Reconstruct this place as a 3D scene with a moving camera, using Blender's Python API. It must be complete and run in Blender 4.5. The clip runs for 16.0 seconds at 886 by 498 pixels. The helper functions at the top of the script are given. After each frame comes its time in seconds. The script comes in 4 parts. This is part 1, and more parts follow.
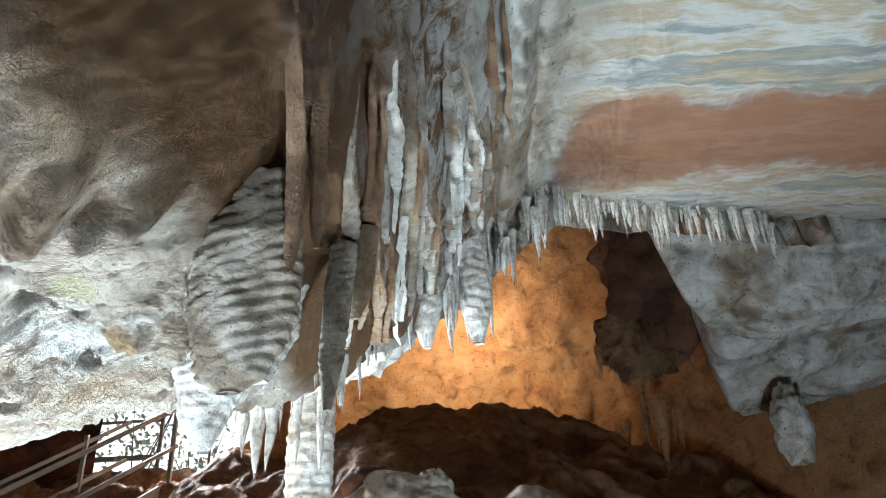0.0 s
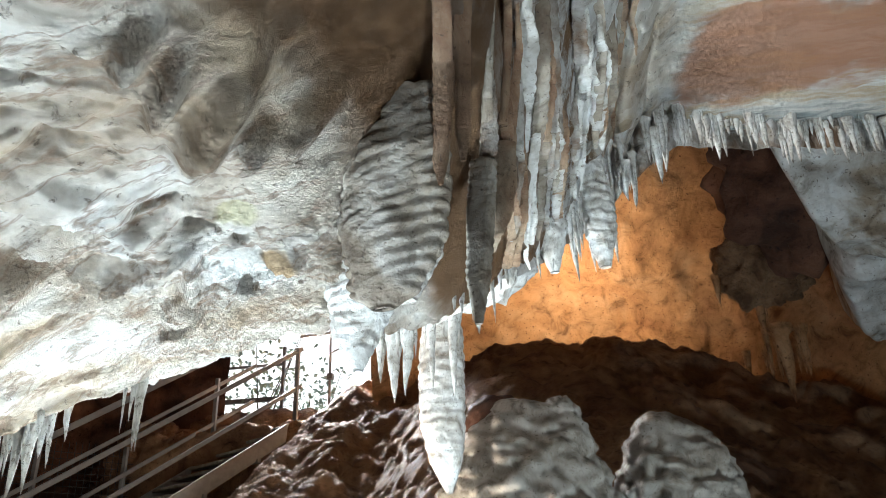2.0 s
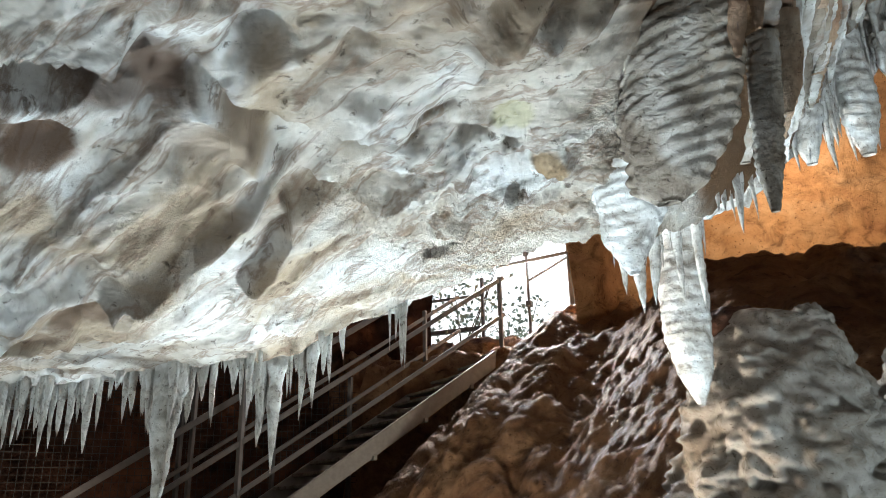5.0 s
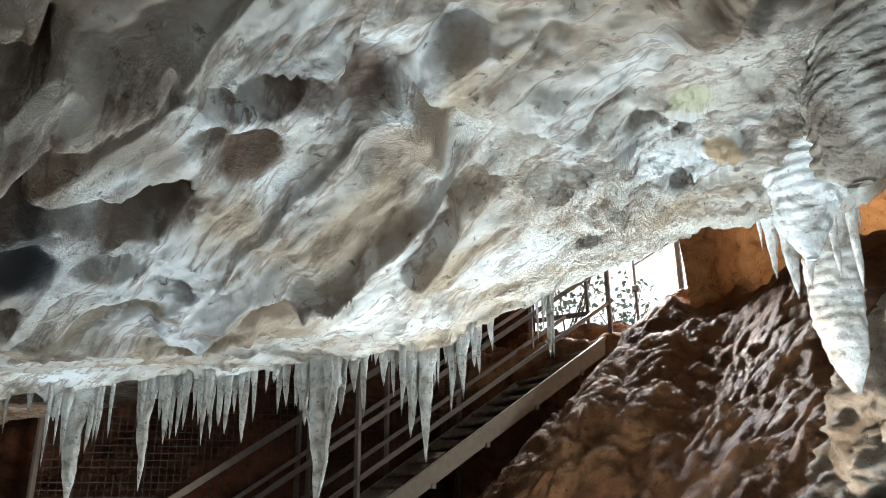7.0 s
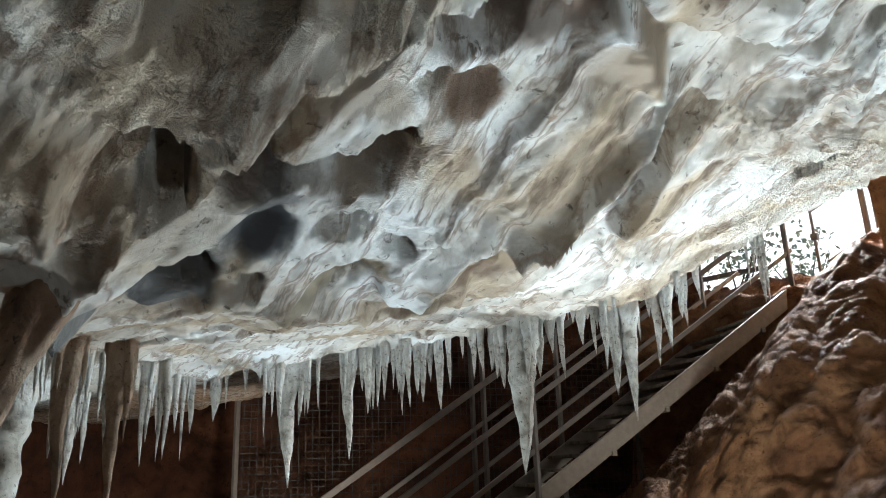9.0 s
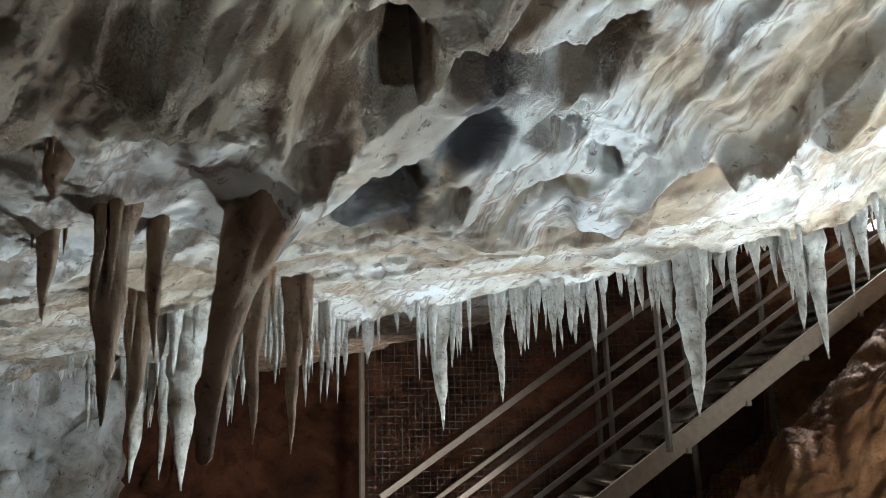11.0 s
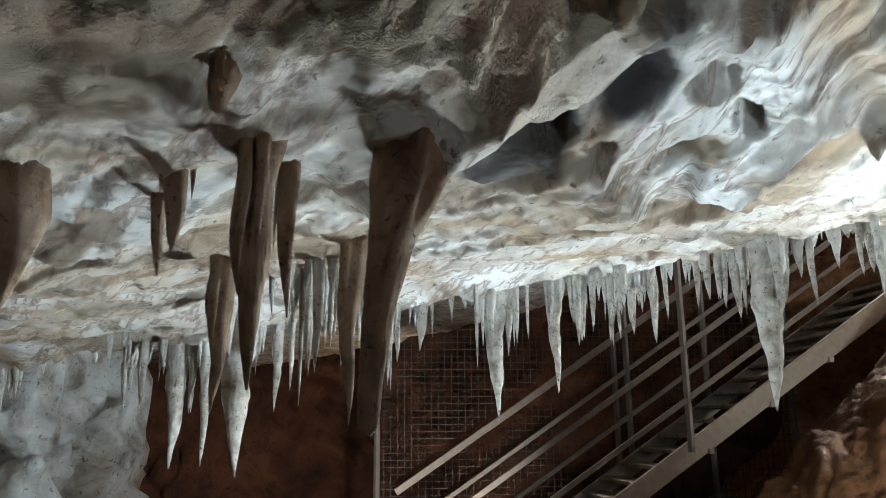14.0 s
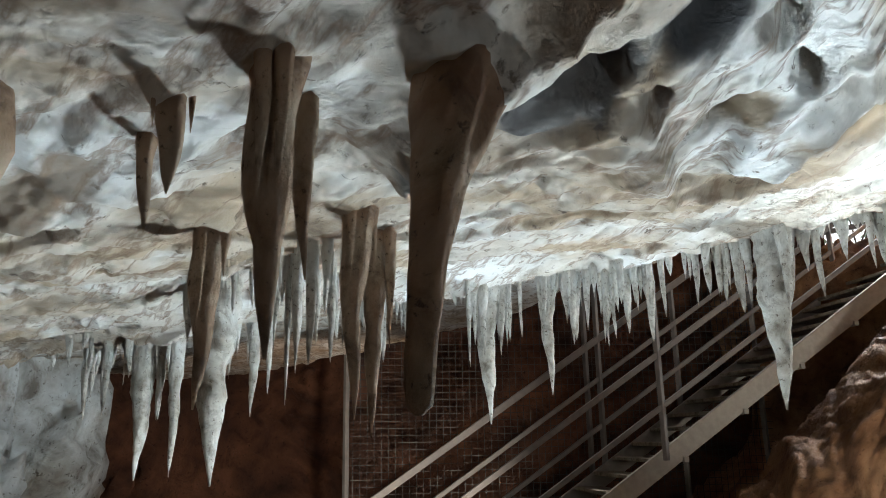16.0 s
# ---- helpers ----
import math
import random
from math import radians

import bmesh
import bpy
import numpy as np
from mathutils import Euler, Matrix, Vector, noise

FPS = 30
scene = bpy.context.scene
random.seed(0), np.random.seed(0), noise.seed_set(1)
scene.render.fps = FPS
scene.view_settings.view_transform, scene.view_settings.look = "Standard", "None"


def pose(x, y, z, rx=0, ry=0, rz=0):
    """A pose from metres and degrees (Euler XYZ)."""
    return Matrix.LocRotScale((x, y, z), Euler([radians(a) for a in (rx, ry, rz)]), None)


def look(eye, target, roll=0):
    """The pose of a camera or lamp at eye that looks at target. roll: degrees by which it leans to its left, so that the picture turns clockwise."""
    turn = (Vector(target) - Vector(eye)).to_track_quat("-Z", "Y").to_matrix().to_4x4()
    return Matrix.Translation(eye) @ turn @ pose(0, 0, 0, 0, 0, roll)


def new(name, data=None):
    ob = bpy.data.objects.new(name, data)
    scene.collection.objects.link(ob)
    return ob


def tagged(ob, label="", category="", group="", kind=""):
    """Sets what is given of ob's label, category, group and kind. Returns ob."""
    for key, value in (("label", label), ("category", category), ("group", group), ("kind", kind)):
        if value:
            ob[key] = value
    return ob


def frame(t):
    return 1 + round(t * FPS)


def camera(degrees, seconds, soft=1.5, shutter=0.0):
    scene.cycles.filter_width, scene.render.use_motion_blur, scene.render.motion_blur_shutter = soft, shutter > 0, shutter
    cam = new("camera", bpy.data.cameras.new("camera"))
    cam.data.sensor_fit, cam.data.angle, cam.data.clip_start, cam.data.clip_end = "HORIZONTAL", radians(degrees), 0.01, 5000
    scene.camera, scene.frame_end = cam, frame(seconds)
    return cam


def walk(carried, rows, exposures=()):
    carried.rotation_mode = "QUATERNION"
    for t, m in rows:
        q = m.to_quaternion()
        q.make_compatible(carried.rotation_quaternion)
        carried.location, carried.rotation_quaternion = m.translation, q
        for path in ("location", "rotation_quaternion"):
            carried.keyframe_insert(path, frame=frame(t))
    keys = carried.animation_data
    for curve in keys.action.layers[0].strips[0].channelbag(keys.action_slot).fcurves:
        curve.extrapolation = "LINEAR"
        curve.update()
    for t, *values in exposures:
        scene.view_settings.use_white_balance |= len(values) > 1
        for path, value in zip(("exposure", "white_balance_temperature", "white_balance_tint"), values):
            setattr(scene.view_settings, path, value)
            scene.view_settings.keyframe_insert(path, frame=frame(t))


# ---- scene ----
cam = camera(61.03, 16.0, soft=0.6)
PATH = [
    (0, (-0.141, 0.226, 1.77), (-0.214, 1.996, 2.698), -2.49),
    (0.5, (-0.185, 0.221, 1.757), (-0.328, 1.999, 2.661), -2.62),
    (1, (-0.212, 0.235, 1.743), (-0.428, 2.021, 2.618), -2.66),
    (1.5, (-0.246, 0.252, 1.714), (-0.529, 2.047, 2.549), -2.29),
    (2, (-0.282, 0.258, 1.704), (-0.616, 2.058, 2.51), -1.8),
    (2.5, (-0.295, 0.258, 1.688), (-0.689, 2.062, 2.457), -1.45),
    (3, (-0.343, 0.25, 1.685), (-0.813, 2.048, 2.424), -1.44),
    (3.5, (-0.402, 0.237, 1.674), (-0.976, 2.014, 2.39), -1.24),
    (4, (-0.466, 0.251, 1.662), (-1.137, 2.006, 2.347), -1.02),
    (4.2, (-0.492, 0.269, 1.66), (-1.191, 2.017, 2.334), -0.97),
    (6.3, (-0.652, 0.234, 1.666), (-1.583, 1.89, 2.291), -1.25),
    (6.5, (-0.676, 0.216, 1.673), (-1.628, 1.862, 2.294), -1.09),
    (7, (-0.739, 0.168, 1.679), (-1.747, 1.781, 2.299), -0.54),
    (7.5, (-0.778, 0.157, 1.674), (-1.854, 1.725, 2.293), -0.17),
    (8, (-0.832, 0.147, 1.667), (-1.997, 1.656, 2.273), -0.45),
    (8.5, (-0.869, 0.141, 1.665), (-2.111, 1.592, 2.258), -1.29),
    (9, (-0.922, 0.141, 1.643), (-2.243, 1.531, 2.209), -2.04),
    (9.5, (-0.983, 0.123, 1.631), (-2.372, 1.459, 2.165), -2.3),
    (10, (-1.051, 0.122, 1.619), (-2.502, 1.405, 2.117), -2.03),
    (12.3, (-1.269, 0.028, 1.598), (-2.822, 1.199, 2.059), -1.18),
    (12.5, (-1.29, 0.024, 1.591), (-2.841, 1.199, 2.053), -0.7),
    (13, (-1.328, -0.002, 1.589), (-2.873, 1.182, 2.049), -0.07),
    (13.5, (-1.346, -0.007, 1.587), (-2.885, 1.184, 2.047), -0.19),
    (14, (-1.383, -0.003, 1.585), (-2.907, 1.208, 2.043), -0.58),
    (14.5, (-1.426, -0.01, 1.57), (-2.94, 1.214, 2.03), -0.67),
    (15, (-1.475, -0.005, 1.561), (-2.976, 1.233, 2.021), -0.77),
    (15.5, (-1.534, 0.008, 1.563), (-3.015, 1.266, 2.037), -0.97),
    (16, (-1.57, 0.029, 1.556), (-3.025, 1.312, 2.046), -1.16),
]
walk(cam, [(t, look(eye, target, roll)) for t, eye, target, roll in PATH],
     exposures=[(0, 0.15), (3, 0.05), (4, -0.1), (7, -0.2), (8.5, -0.1), (10, 0.05), (12.5, 0.25), (16, 0.3)])

# ---- light ----
world = bpy.data.worlds.new("sky")
scene.world = world
world.use_nodes = True
wn = world.node_tree.nodes
sky = wn.new("ShaderNodeTexSky")
sky.sky_type, sky.sun_disc = "NISHITA", False
sky.sun_elevation, sky.sun_rotation = radians(50), radians(160)
world.node_tree.links.new(sky.outputs[0], wn["Background"].inputs[0])
wn["Background"].inputs[1].default_value = 0.15


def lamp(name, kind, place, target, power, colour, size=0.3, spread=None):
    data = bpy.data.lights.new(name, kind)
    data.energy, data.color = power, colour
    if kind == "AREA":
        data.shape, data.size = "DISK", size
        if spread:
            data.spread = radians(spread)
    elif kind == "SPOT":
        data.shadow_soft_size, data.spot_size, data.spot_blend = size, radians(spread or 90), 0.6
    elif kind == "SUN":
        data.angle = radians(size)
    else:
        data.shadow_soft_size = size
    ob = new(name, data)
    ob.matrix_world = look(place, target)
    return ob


COOL = (0.73, 0.90, 1.0)
lamp("sun", "SUN", (-2, 20, 12), (-4, 12, 3), 3.0, (1.0, 0.95, 0.88), 0.5)
# daylight that falls in through the entrance
lamp("entrance_daylight", "AREA", (-4.5, 11.0, 5.6), (-1.2, 6.5, 3.2), 560, (0.97, 0.98, 1.0), 1.6, 95)
# hidden lamp of the show cave, inferred from warm patches on the chamber wall
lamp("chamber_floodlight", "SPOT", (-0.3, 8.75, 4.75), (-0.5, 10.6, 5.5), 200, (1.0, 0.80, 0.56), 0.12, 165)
# unseen low lamps added and tuned to brighten the rock, no fixtures built
lamp("unseen_mound_lamp", "SPOT", (-2.3, 3.9, 0.7), (-0.9, 7.2, 2.8), 640, (1.0, 0.90, 0.77), 0.10, 160)
lamp("unseen_lower_lamp", "SPOT", (-5.2, 3.0, 0.1), (-9.9, 5.2, 1.4), 480, (1.0, 0.86, 0.72), 0.10, 75)
lamp("unseen_stair_lamp", "SPOT", (-2.5, 3.5, 0.3), (-2.3, 1.6, 2.2), 440, COOL, 0.10, 140)
lamp("unseen_curtain_lamp", "SPOT", (-1.5, 2.8, 0.4), (-0.75, 2.3, 3.0), 860, COOL, 0.10, 98)
lamp("unseen_path_lamp", "SPOT", (1.2, 2.6, 0.3), (1.2, 5.0, 4.2), 380, COOL, 0.10, 130)
lamp("unseen_walkway_lamp", "SPOT", (0.5, 1.2, 0.15), (-0.7, 2.0, 3.0), 150, COOL, 0.12, 104)
lamp("unseen_gallery_lamp", "SPOT", (-3.0, 1.55, 0.1), (-3.2, 1.45, 2.0), 210, COOL, 0.10, 140)


# ---- materials ----
def rock_material(name, colours, scale=1.0, bump=0.5, rough=0.75, warm=None, warm_scale=0.9, extra=None, fine=1.0, gloss=0.4):
    """Layered stone: colours run from hollows to faces; warm: a second tint in broad patches."""
    m = bpy.data.materials.new(name)
    m.use_nodes = True
    nt = m.node_tree
    n, l = nt.nodes, nt.links
    b = n["Principled BSDF"]
    co = n.new("ShaderNodeTexCoord").outputs["Object"]

    def tex(size, detail, roughness, dist=0.0):
        t = n.new("ShaderNodeTexNoise")
        t.inputs["Scale"].default_value, t.inputs["Detail"].default_value = size, detail
        t.inputs["Roughness"].default_value, t.inputs["Distortion"].default_value = roughness, dist
        l.new(co, t.inputs["Vector"])
        return t.outputs["Fac"]

    def ramp(fac, stops):
        r = n.new("ShaderNodeValToRGB")
        while len(r.color_ramp.elements) < len(stops):
            r.color_ramp.elements.new(0.5)
        for e, (p, c) in zip(r.color_ramp.elements, stops):
            e.position, e.color = p, (*c, 1) if len(c) == 3 else c
        l.new(fac, r.inputs[0])
        return r.outputs[0]

    def mix(fac, a, c, how="MIX"):
        x = n.new("ShaderNodeMix")
        x.data_type, x.blend_type = "RGBA", how
        for sock, v in ((x.inputs[0], fac), (x.inputs[6], a), (x.inputs[7], c)):
            if isinstance(v, (int, float)):
                sock.default_value = v
            elif isinstance(v, tuple):
                sock.default_value = (*v, 1)
            else:
                l.new(v, sock)
        return x.outputs[2]

    broad = tex(1.6 * scale, 6, 0.6, 0.8)
    k = len(colours)
    col = ramp(broad, [(0.33 + 0.34 * i / max(1, k - 1), c) for i, c in enumerate(colours)])
    if warm:
        w = ramp(tex(warm_scale, 5, 0.62, 1.2), [(0.50, (0, 0, 0)), (0.62, (1, 1, 1))])
        col = mix(w, col, warm)
    mottle = ramp(tex(5 * scale, 6, 0.65, 0.6), [(0.32, (0.38, 0.32, 0.27)), (0.46, (0.88, 0.85, 0.81)), (0.60, (1.12, 1.12, 1.12))])
    col = mix(0.95, col, mottle, "MULTIPLY")
    flecks = ramp(tex(32 * scale, 8, 0.66, 0.4), [(0.33, (0.25, 0.20, 0.16)), (0.41, (1, 1, 1))])
    col = mix(0.9, col, flecks, "MULTIPLY")
    if extra:
        col = extra(n, l, co, col, mix, ramp, tex)
    l.new(col, b.inputs["Base Color"])
    b.inputs["Roughness"].default_value = rough
    b.inputs["Specular IOR Level"].default_value = gloss
    h1, h2 = tex(9 * scale, 10, 0.68, 0.3), tex(60 * scale * fine, 6, 0.7)
    bp = n.new("ShaderNodeBump")
    bp.inputs["Strength"].default_value, bp.inputs["Distance"].default_value = bump, 0.09
    l.new(h1, bp.inputs["Height"])
    bp2 = n.new("ShaderNodeBump")
    bp2.inputs["Strength"].default_value, bp2.inputs["Distance"].default_value = min(1.0, bump), 0.03
    l.new(h2, bp2.inputs["Height"])
    l.new(bp.outputs[0], bp2.inputs["Normal"])
    l.new(bp2.outputs[0], b.inputs["Normal"])
    return m


def ceiling_tints(n, l, co, col, mix, ramp, tex):
    """Brown on the draped slope, orange bands on the high part, stains, hollow shade put into colour."""
    sep = n.new("ShaderNodeSeparateXYZ")
    l.new(co, sep.inputs[0])

    def math_node(op, a, c):
        x = n.new("ShaderNodeMath")
        x.operation = op
        for s, v in ((x.inputs[0], a), (x.inputs[1], c)):
            if isinstance(v, (int, float)):
                s.default_value = v
            else:
                l.new(v, s)
        return x.outputs[0]

    def zone(value, a, b_, wobble, size):
        w = math_node("MULTIPLY", math_node("SUBTRACT", tex(size, 5, 0.65, 0.5), 0.5), wobble)
        r = n.new("ShaderNodeMapRange")
        r.interpolation_type = "SMOOTHSTEP"
        l.new(math_node("ADD", value, w), r.inputs[0])
        r.inputs[1].default_value, r.inputs[2].default_value = a, b_
        return r.outputs[0]

    x, y = sep.outputs[0], sep.outputs[1]
    # drapes: brown with pale crusts
    brown = math_node("MULTIPLY", zone(x, -0.80, -0.69, 0.2, 3.0), zone(x, 0.0, -0.2, 0.3, 4.0))
    crust = ramp(tex(8, 8, 0.75, 0.6), [(0.44, (0, 0, 0)), (0.56, (1, 1, 1))])
    crusted = mix(zone(x, -0.52, -0.15, 0.4, 2.5), (0.0, 0.0, 0.0), crust)
    inner = mix(crusted, (0.17, 0.085, 0.035), (0.62, 0.60, 0.57))
    col = mix(brown, col, inner)
    # high part: pale with warm bands along it
    mp = n.new("ShaderNodeMapping")
    mp.inputs["Scale"].default_value = (0.45, 2.2, 1)
    l.new(co, mp.inputs[0])
    bt = n.new("ShaderNodeTexNoise")
    bt.inputs["Scale"].default_value, bt.inputs["Detail"].default_value, bt.inputs["Roughness"].default_value = 1.6, 8, 0.65
    l.new(mp.outputs[0], bt.inputs["Vector"])
    band = ramp(bt.outputs["Fac"], [(0.34, (0.70, 0.72, 0.72)), (0.43, (0.50, 0.40, 0.27)), (0.50, (0.66, 0.66, 0.63)), (0.57, (0.30, 0.33, 0.32)), (0.64, (0.56, 0.46, 0.32)), (0.74, (0.70, 0.71, 0.70))])
    high = zone(x, 0.25, 0.5, 0.3, 2.0)
    col = mix(high, col, band)
    orange = math_node("MULTIPLY", math_node("MULTIPLY", zone(x, 0.34, 0.46, 0.3, 3.0), zone(y, 3.05, 3.3, 1.0, 2.2)), zone(y, 4.25, 3.95, 1.0, 2.0))
    col = mix(math_node("MULTIPLY", orange, 0.85), col, (0.36, 0.15, 0.07))

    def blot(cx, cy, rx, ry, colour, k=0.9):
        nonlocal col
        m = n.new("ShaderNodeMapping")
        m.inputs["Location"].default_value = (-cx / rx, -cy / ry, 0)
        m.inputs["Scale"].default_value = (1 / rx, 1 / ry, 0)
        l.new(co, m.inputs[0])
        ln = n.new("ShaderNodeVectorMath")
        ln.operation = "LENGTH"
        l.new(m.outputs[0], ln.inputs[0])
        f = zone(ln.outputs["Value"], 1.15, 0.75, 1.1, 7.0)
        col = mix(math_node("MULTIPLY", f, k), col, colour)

    # brown seams along the strata
    sm = n.new("ShaderNodeMapping")
    sm.inputs["Scale"].default_value = (0.9, 3.0, 0.9)
    sm.inputs["Rotation"].default_value = (0, 0, radians(-16))
    l.new(co, sm.inputs[0])
    st = n.new("ShaderNodeTexNoise")
    st.inputs["Scale"].default_value, st.inputs["Detail"].default_value, st.inputs["Roughness"].default_value = 2.3, 7, 0.6
    l.new(sm.outputs[0], st.inputs["Vector"])
    seam = ramp(st.outputs["Fac"], [(0.47, (0, 0, 0)), (0.5, (1, 1, 1)), (0.53, (0, 0, 0))])
    low = zone(x, -0.7, -0.9, 0.2, 3.0)
    col = mix(math_node("MULTIPLY", math_node("MULTIPLY", seam, 0.75), low), col, (0.26, 0.16, 0.10))
    # iron and dark stains; some blots put hollow and crevice shade into colour
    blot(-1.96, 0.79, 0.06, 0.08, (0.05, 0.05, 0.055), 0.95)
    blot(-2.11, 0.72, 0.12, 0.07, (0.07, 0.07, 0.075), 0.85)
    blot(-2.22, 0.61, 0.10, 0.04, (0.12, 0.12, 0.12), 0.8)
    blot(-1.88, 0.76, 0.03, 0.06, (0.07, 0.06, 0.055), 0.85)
    # next three: tan and shadow of the hollows, both laid on as colour
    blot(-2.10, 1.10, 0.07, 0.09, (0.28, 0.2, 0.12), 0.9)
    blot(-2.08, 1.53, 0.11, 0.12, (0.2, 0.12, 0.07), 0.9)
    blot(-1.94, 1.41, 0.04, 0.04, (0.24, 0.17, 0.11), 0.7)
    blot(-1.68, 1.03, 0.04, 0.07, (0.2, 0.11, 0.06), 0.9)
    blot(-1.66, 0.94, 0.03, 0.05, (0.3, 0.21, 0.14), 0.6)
    # next two: dark brown recess behind the ledge, shade included in the colour
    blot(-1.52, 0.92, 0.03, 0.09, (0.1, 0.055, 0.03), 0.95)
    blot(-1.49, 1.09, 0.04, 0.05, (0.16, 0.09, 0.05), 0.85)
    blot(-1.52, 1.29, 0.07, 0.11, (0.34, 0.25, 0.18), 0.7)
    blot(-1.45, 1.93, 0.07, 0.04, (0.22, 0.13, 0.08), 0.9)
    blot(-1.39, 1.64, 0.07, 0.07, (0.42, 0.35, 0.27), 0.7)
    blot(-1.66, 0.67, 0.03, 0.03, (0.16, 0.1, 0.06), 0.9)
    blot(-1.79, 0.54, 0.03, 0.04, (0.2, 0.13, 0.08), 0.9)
    # next three: hollow strips with their pocket shadow painted dark
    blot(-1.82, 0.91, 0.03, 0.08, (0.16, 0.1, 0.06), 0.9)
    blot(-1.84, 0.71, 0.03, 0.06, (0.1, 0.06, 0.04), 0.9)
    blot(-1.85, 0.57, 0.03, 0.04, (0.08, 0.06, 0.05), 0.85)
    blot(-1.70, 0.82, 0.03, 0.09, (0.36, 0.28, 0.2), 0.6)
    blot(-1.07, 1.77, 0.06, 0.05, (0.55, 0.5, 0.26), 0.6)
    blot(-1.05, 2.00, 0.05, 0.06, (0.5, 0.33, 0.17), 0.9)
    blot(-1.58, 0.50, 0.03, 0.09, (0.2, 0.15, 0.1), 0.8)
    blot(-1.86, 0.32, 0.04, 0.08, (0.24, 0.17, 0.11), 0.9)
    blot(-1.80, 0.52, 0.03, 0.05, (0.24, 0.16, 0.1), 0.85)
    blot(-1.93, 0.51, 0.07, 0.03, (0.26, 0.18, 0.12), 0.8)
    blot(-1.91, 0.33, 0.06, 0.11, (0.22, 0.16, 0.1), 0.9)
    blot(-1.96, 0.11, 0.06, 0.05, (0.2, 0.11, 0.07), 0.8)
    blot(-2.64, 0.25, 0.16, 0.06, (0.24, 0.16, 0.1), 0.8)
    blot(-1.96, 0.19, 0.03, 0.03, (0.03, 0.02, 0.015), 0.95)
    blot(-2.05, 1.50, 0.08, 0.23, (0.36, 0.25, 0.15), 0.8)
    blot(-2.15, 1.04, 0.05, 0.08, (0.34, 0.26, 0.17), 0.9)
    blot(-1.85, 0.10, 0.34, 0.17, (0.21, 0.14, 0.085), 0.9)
    # recess by the crevice, darkened further to carry its shade
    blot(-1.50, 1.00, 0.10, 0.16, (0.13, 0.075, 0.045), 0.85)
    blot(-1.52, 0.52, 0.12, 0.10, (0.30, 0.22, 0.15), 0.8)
    return col


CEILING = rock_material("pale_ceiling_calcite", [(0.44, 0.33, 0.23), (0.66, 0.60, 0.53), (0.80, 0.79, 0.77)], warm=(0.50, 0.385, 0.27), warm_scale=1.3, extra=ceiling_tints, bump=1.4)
CALCITE = rock_material("pale_calcite", [(0.30, 0.26, 0.22), (0.62, 0.60, 0.57), (0.76, 0.75, 0.73)], warm=(0.42, 0.30, 0.19))
CURTAIN = rock_material("curtain_stone", [(0.24, 0.14, 0.08), (0.58, 0.54, 0.50), (0.72, 0.71, 0.69)], scale=1.6, bump=0.8)
ORANGE = rock_material("orange_stone", [(0.40, 0.19, 0.085), (0.48, 0.25, 0.11), (0.54, 0.32, 0.17)], scale=0.9, bump=0.9)
BROWN = rock_material("brown_rubble", [(0.15, 0.07, 0.035), (0.30, 0.165, 0.085), (0.42, 0.26, 0.145)], bump=1.0)
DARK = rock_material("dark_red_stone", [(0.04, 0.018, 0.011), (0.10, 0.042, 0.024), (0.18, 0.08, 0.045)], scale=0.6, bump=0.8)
STALACTITE = rock_material("stalactite_calcite", [(0.48, 0.42, 0.34), (0.64, 0.60, 0.54), (0.76, 0.75, 0.72)], scale=2.4, bump=0.7, rough=0.5)
DUN_STONE = rock_material("dun_calcite", [(0.24, 0.12, 0.065), (0.42, 0.27, 0.17), (0.52, 0.40, 0.29)], scale=2.2, bump=0.9)
FLOWSTONE = rock_material("grey_flowstone", [(0.30, 0.25, 0.20), (0.46, 0.42, 0.37), (0.58, 0.55, 0.50)], scale=1.6, bump=0.8)
WHITE_DRAPE = rock_material("white_drape", [(0.46, 0.42, 0.37), (0.66, 0.64, 0.61), (0.76, 0.75, 0.73)], scale=2.4, bump=0.5)
GREY_DRAPE = rock_material("grey_brown_drape", [(0.16, 0.105, 0.07), (0.28, 0.23, 0.18), (0.42, 0.38, 0.34)], scale=2.2, bump=0.5)
PALE_ROCK = rock_material("pale_grey_limestone", [(0.30, 0.28, 0.26), (0.52, 0.51, 0.49), (0.62, 0.62, 0.60)], scale=1.0, bump=0.5, warm=(0.30, 0.24, 0.18))
TREAD = rock_material("dirty_tread", [(0.18, 0.16, 0.125), (0.27, 0.25, 0.20), (0.33, 0.31, 0.26)], scale=2, bump=0.2)


def metal(name, colour, rough=0.5, metallic=0.6):
    m = bpy.data.materials.new(name)
    m.use_nodes = True
    n, l = m.node_tree.nodes, m.node_tree.links
    b = n["Principled BSDF"]
    t = n.new("ShaderNodeTexNoise")
    t.inputs["Scale"].default_value, t.inputs["Detail"].default_value = 14, 8
    r = n.new("ShaderNodeValToRGB")
    r.color_ramp.elements[0].position, r.color_ramp.elements[1].position = 0.35, 0.7
    r.color_ramp.elements[0].color = (*[c * 0.8 for c in colour], 1)
    r.color_ramp.elements[1].color = (*colour, 1)
    l.new(n.new("ShaderNodeTexCoord").outputs["Object"], t.inputs["Vector"])
    l.new(t.outputs["Fac"], r.inputs[0])
    l.new(r.outputs[0], b.inputs["Base Color"])
    b.inputs["Roughness"].default_value, b.inputs["Metallic"].default_value = rough, metallic
    return m


STEEL = metal("grey_galvanised_steel", (0.36, 0.345, 0.315), 0.6, 0.2)
RAIL = metal("dark_painted_steel", (0.19, 0.185, 0.18), 0.55, 0.2)
WIRE = metal("dark_wire", (0.07, 0.068, 0.065), 0.6, 0.2)


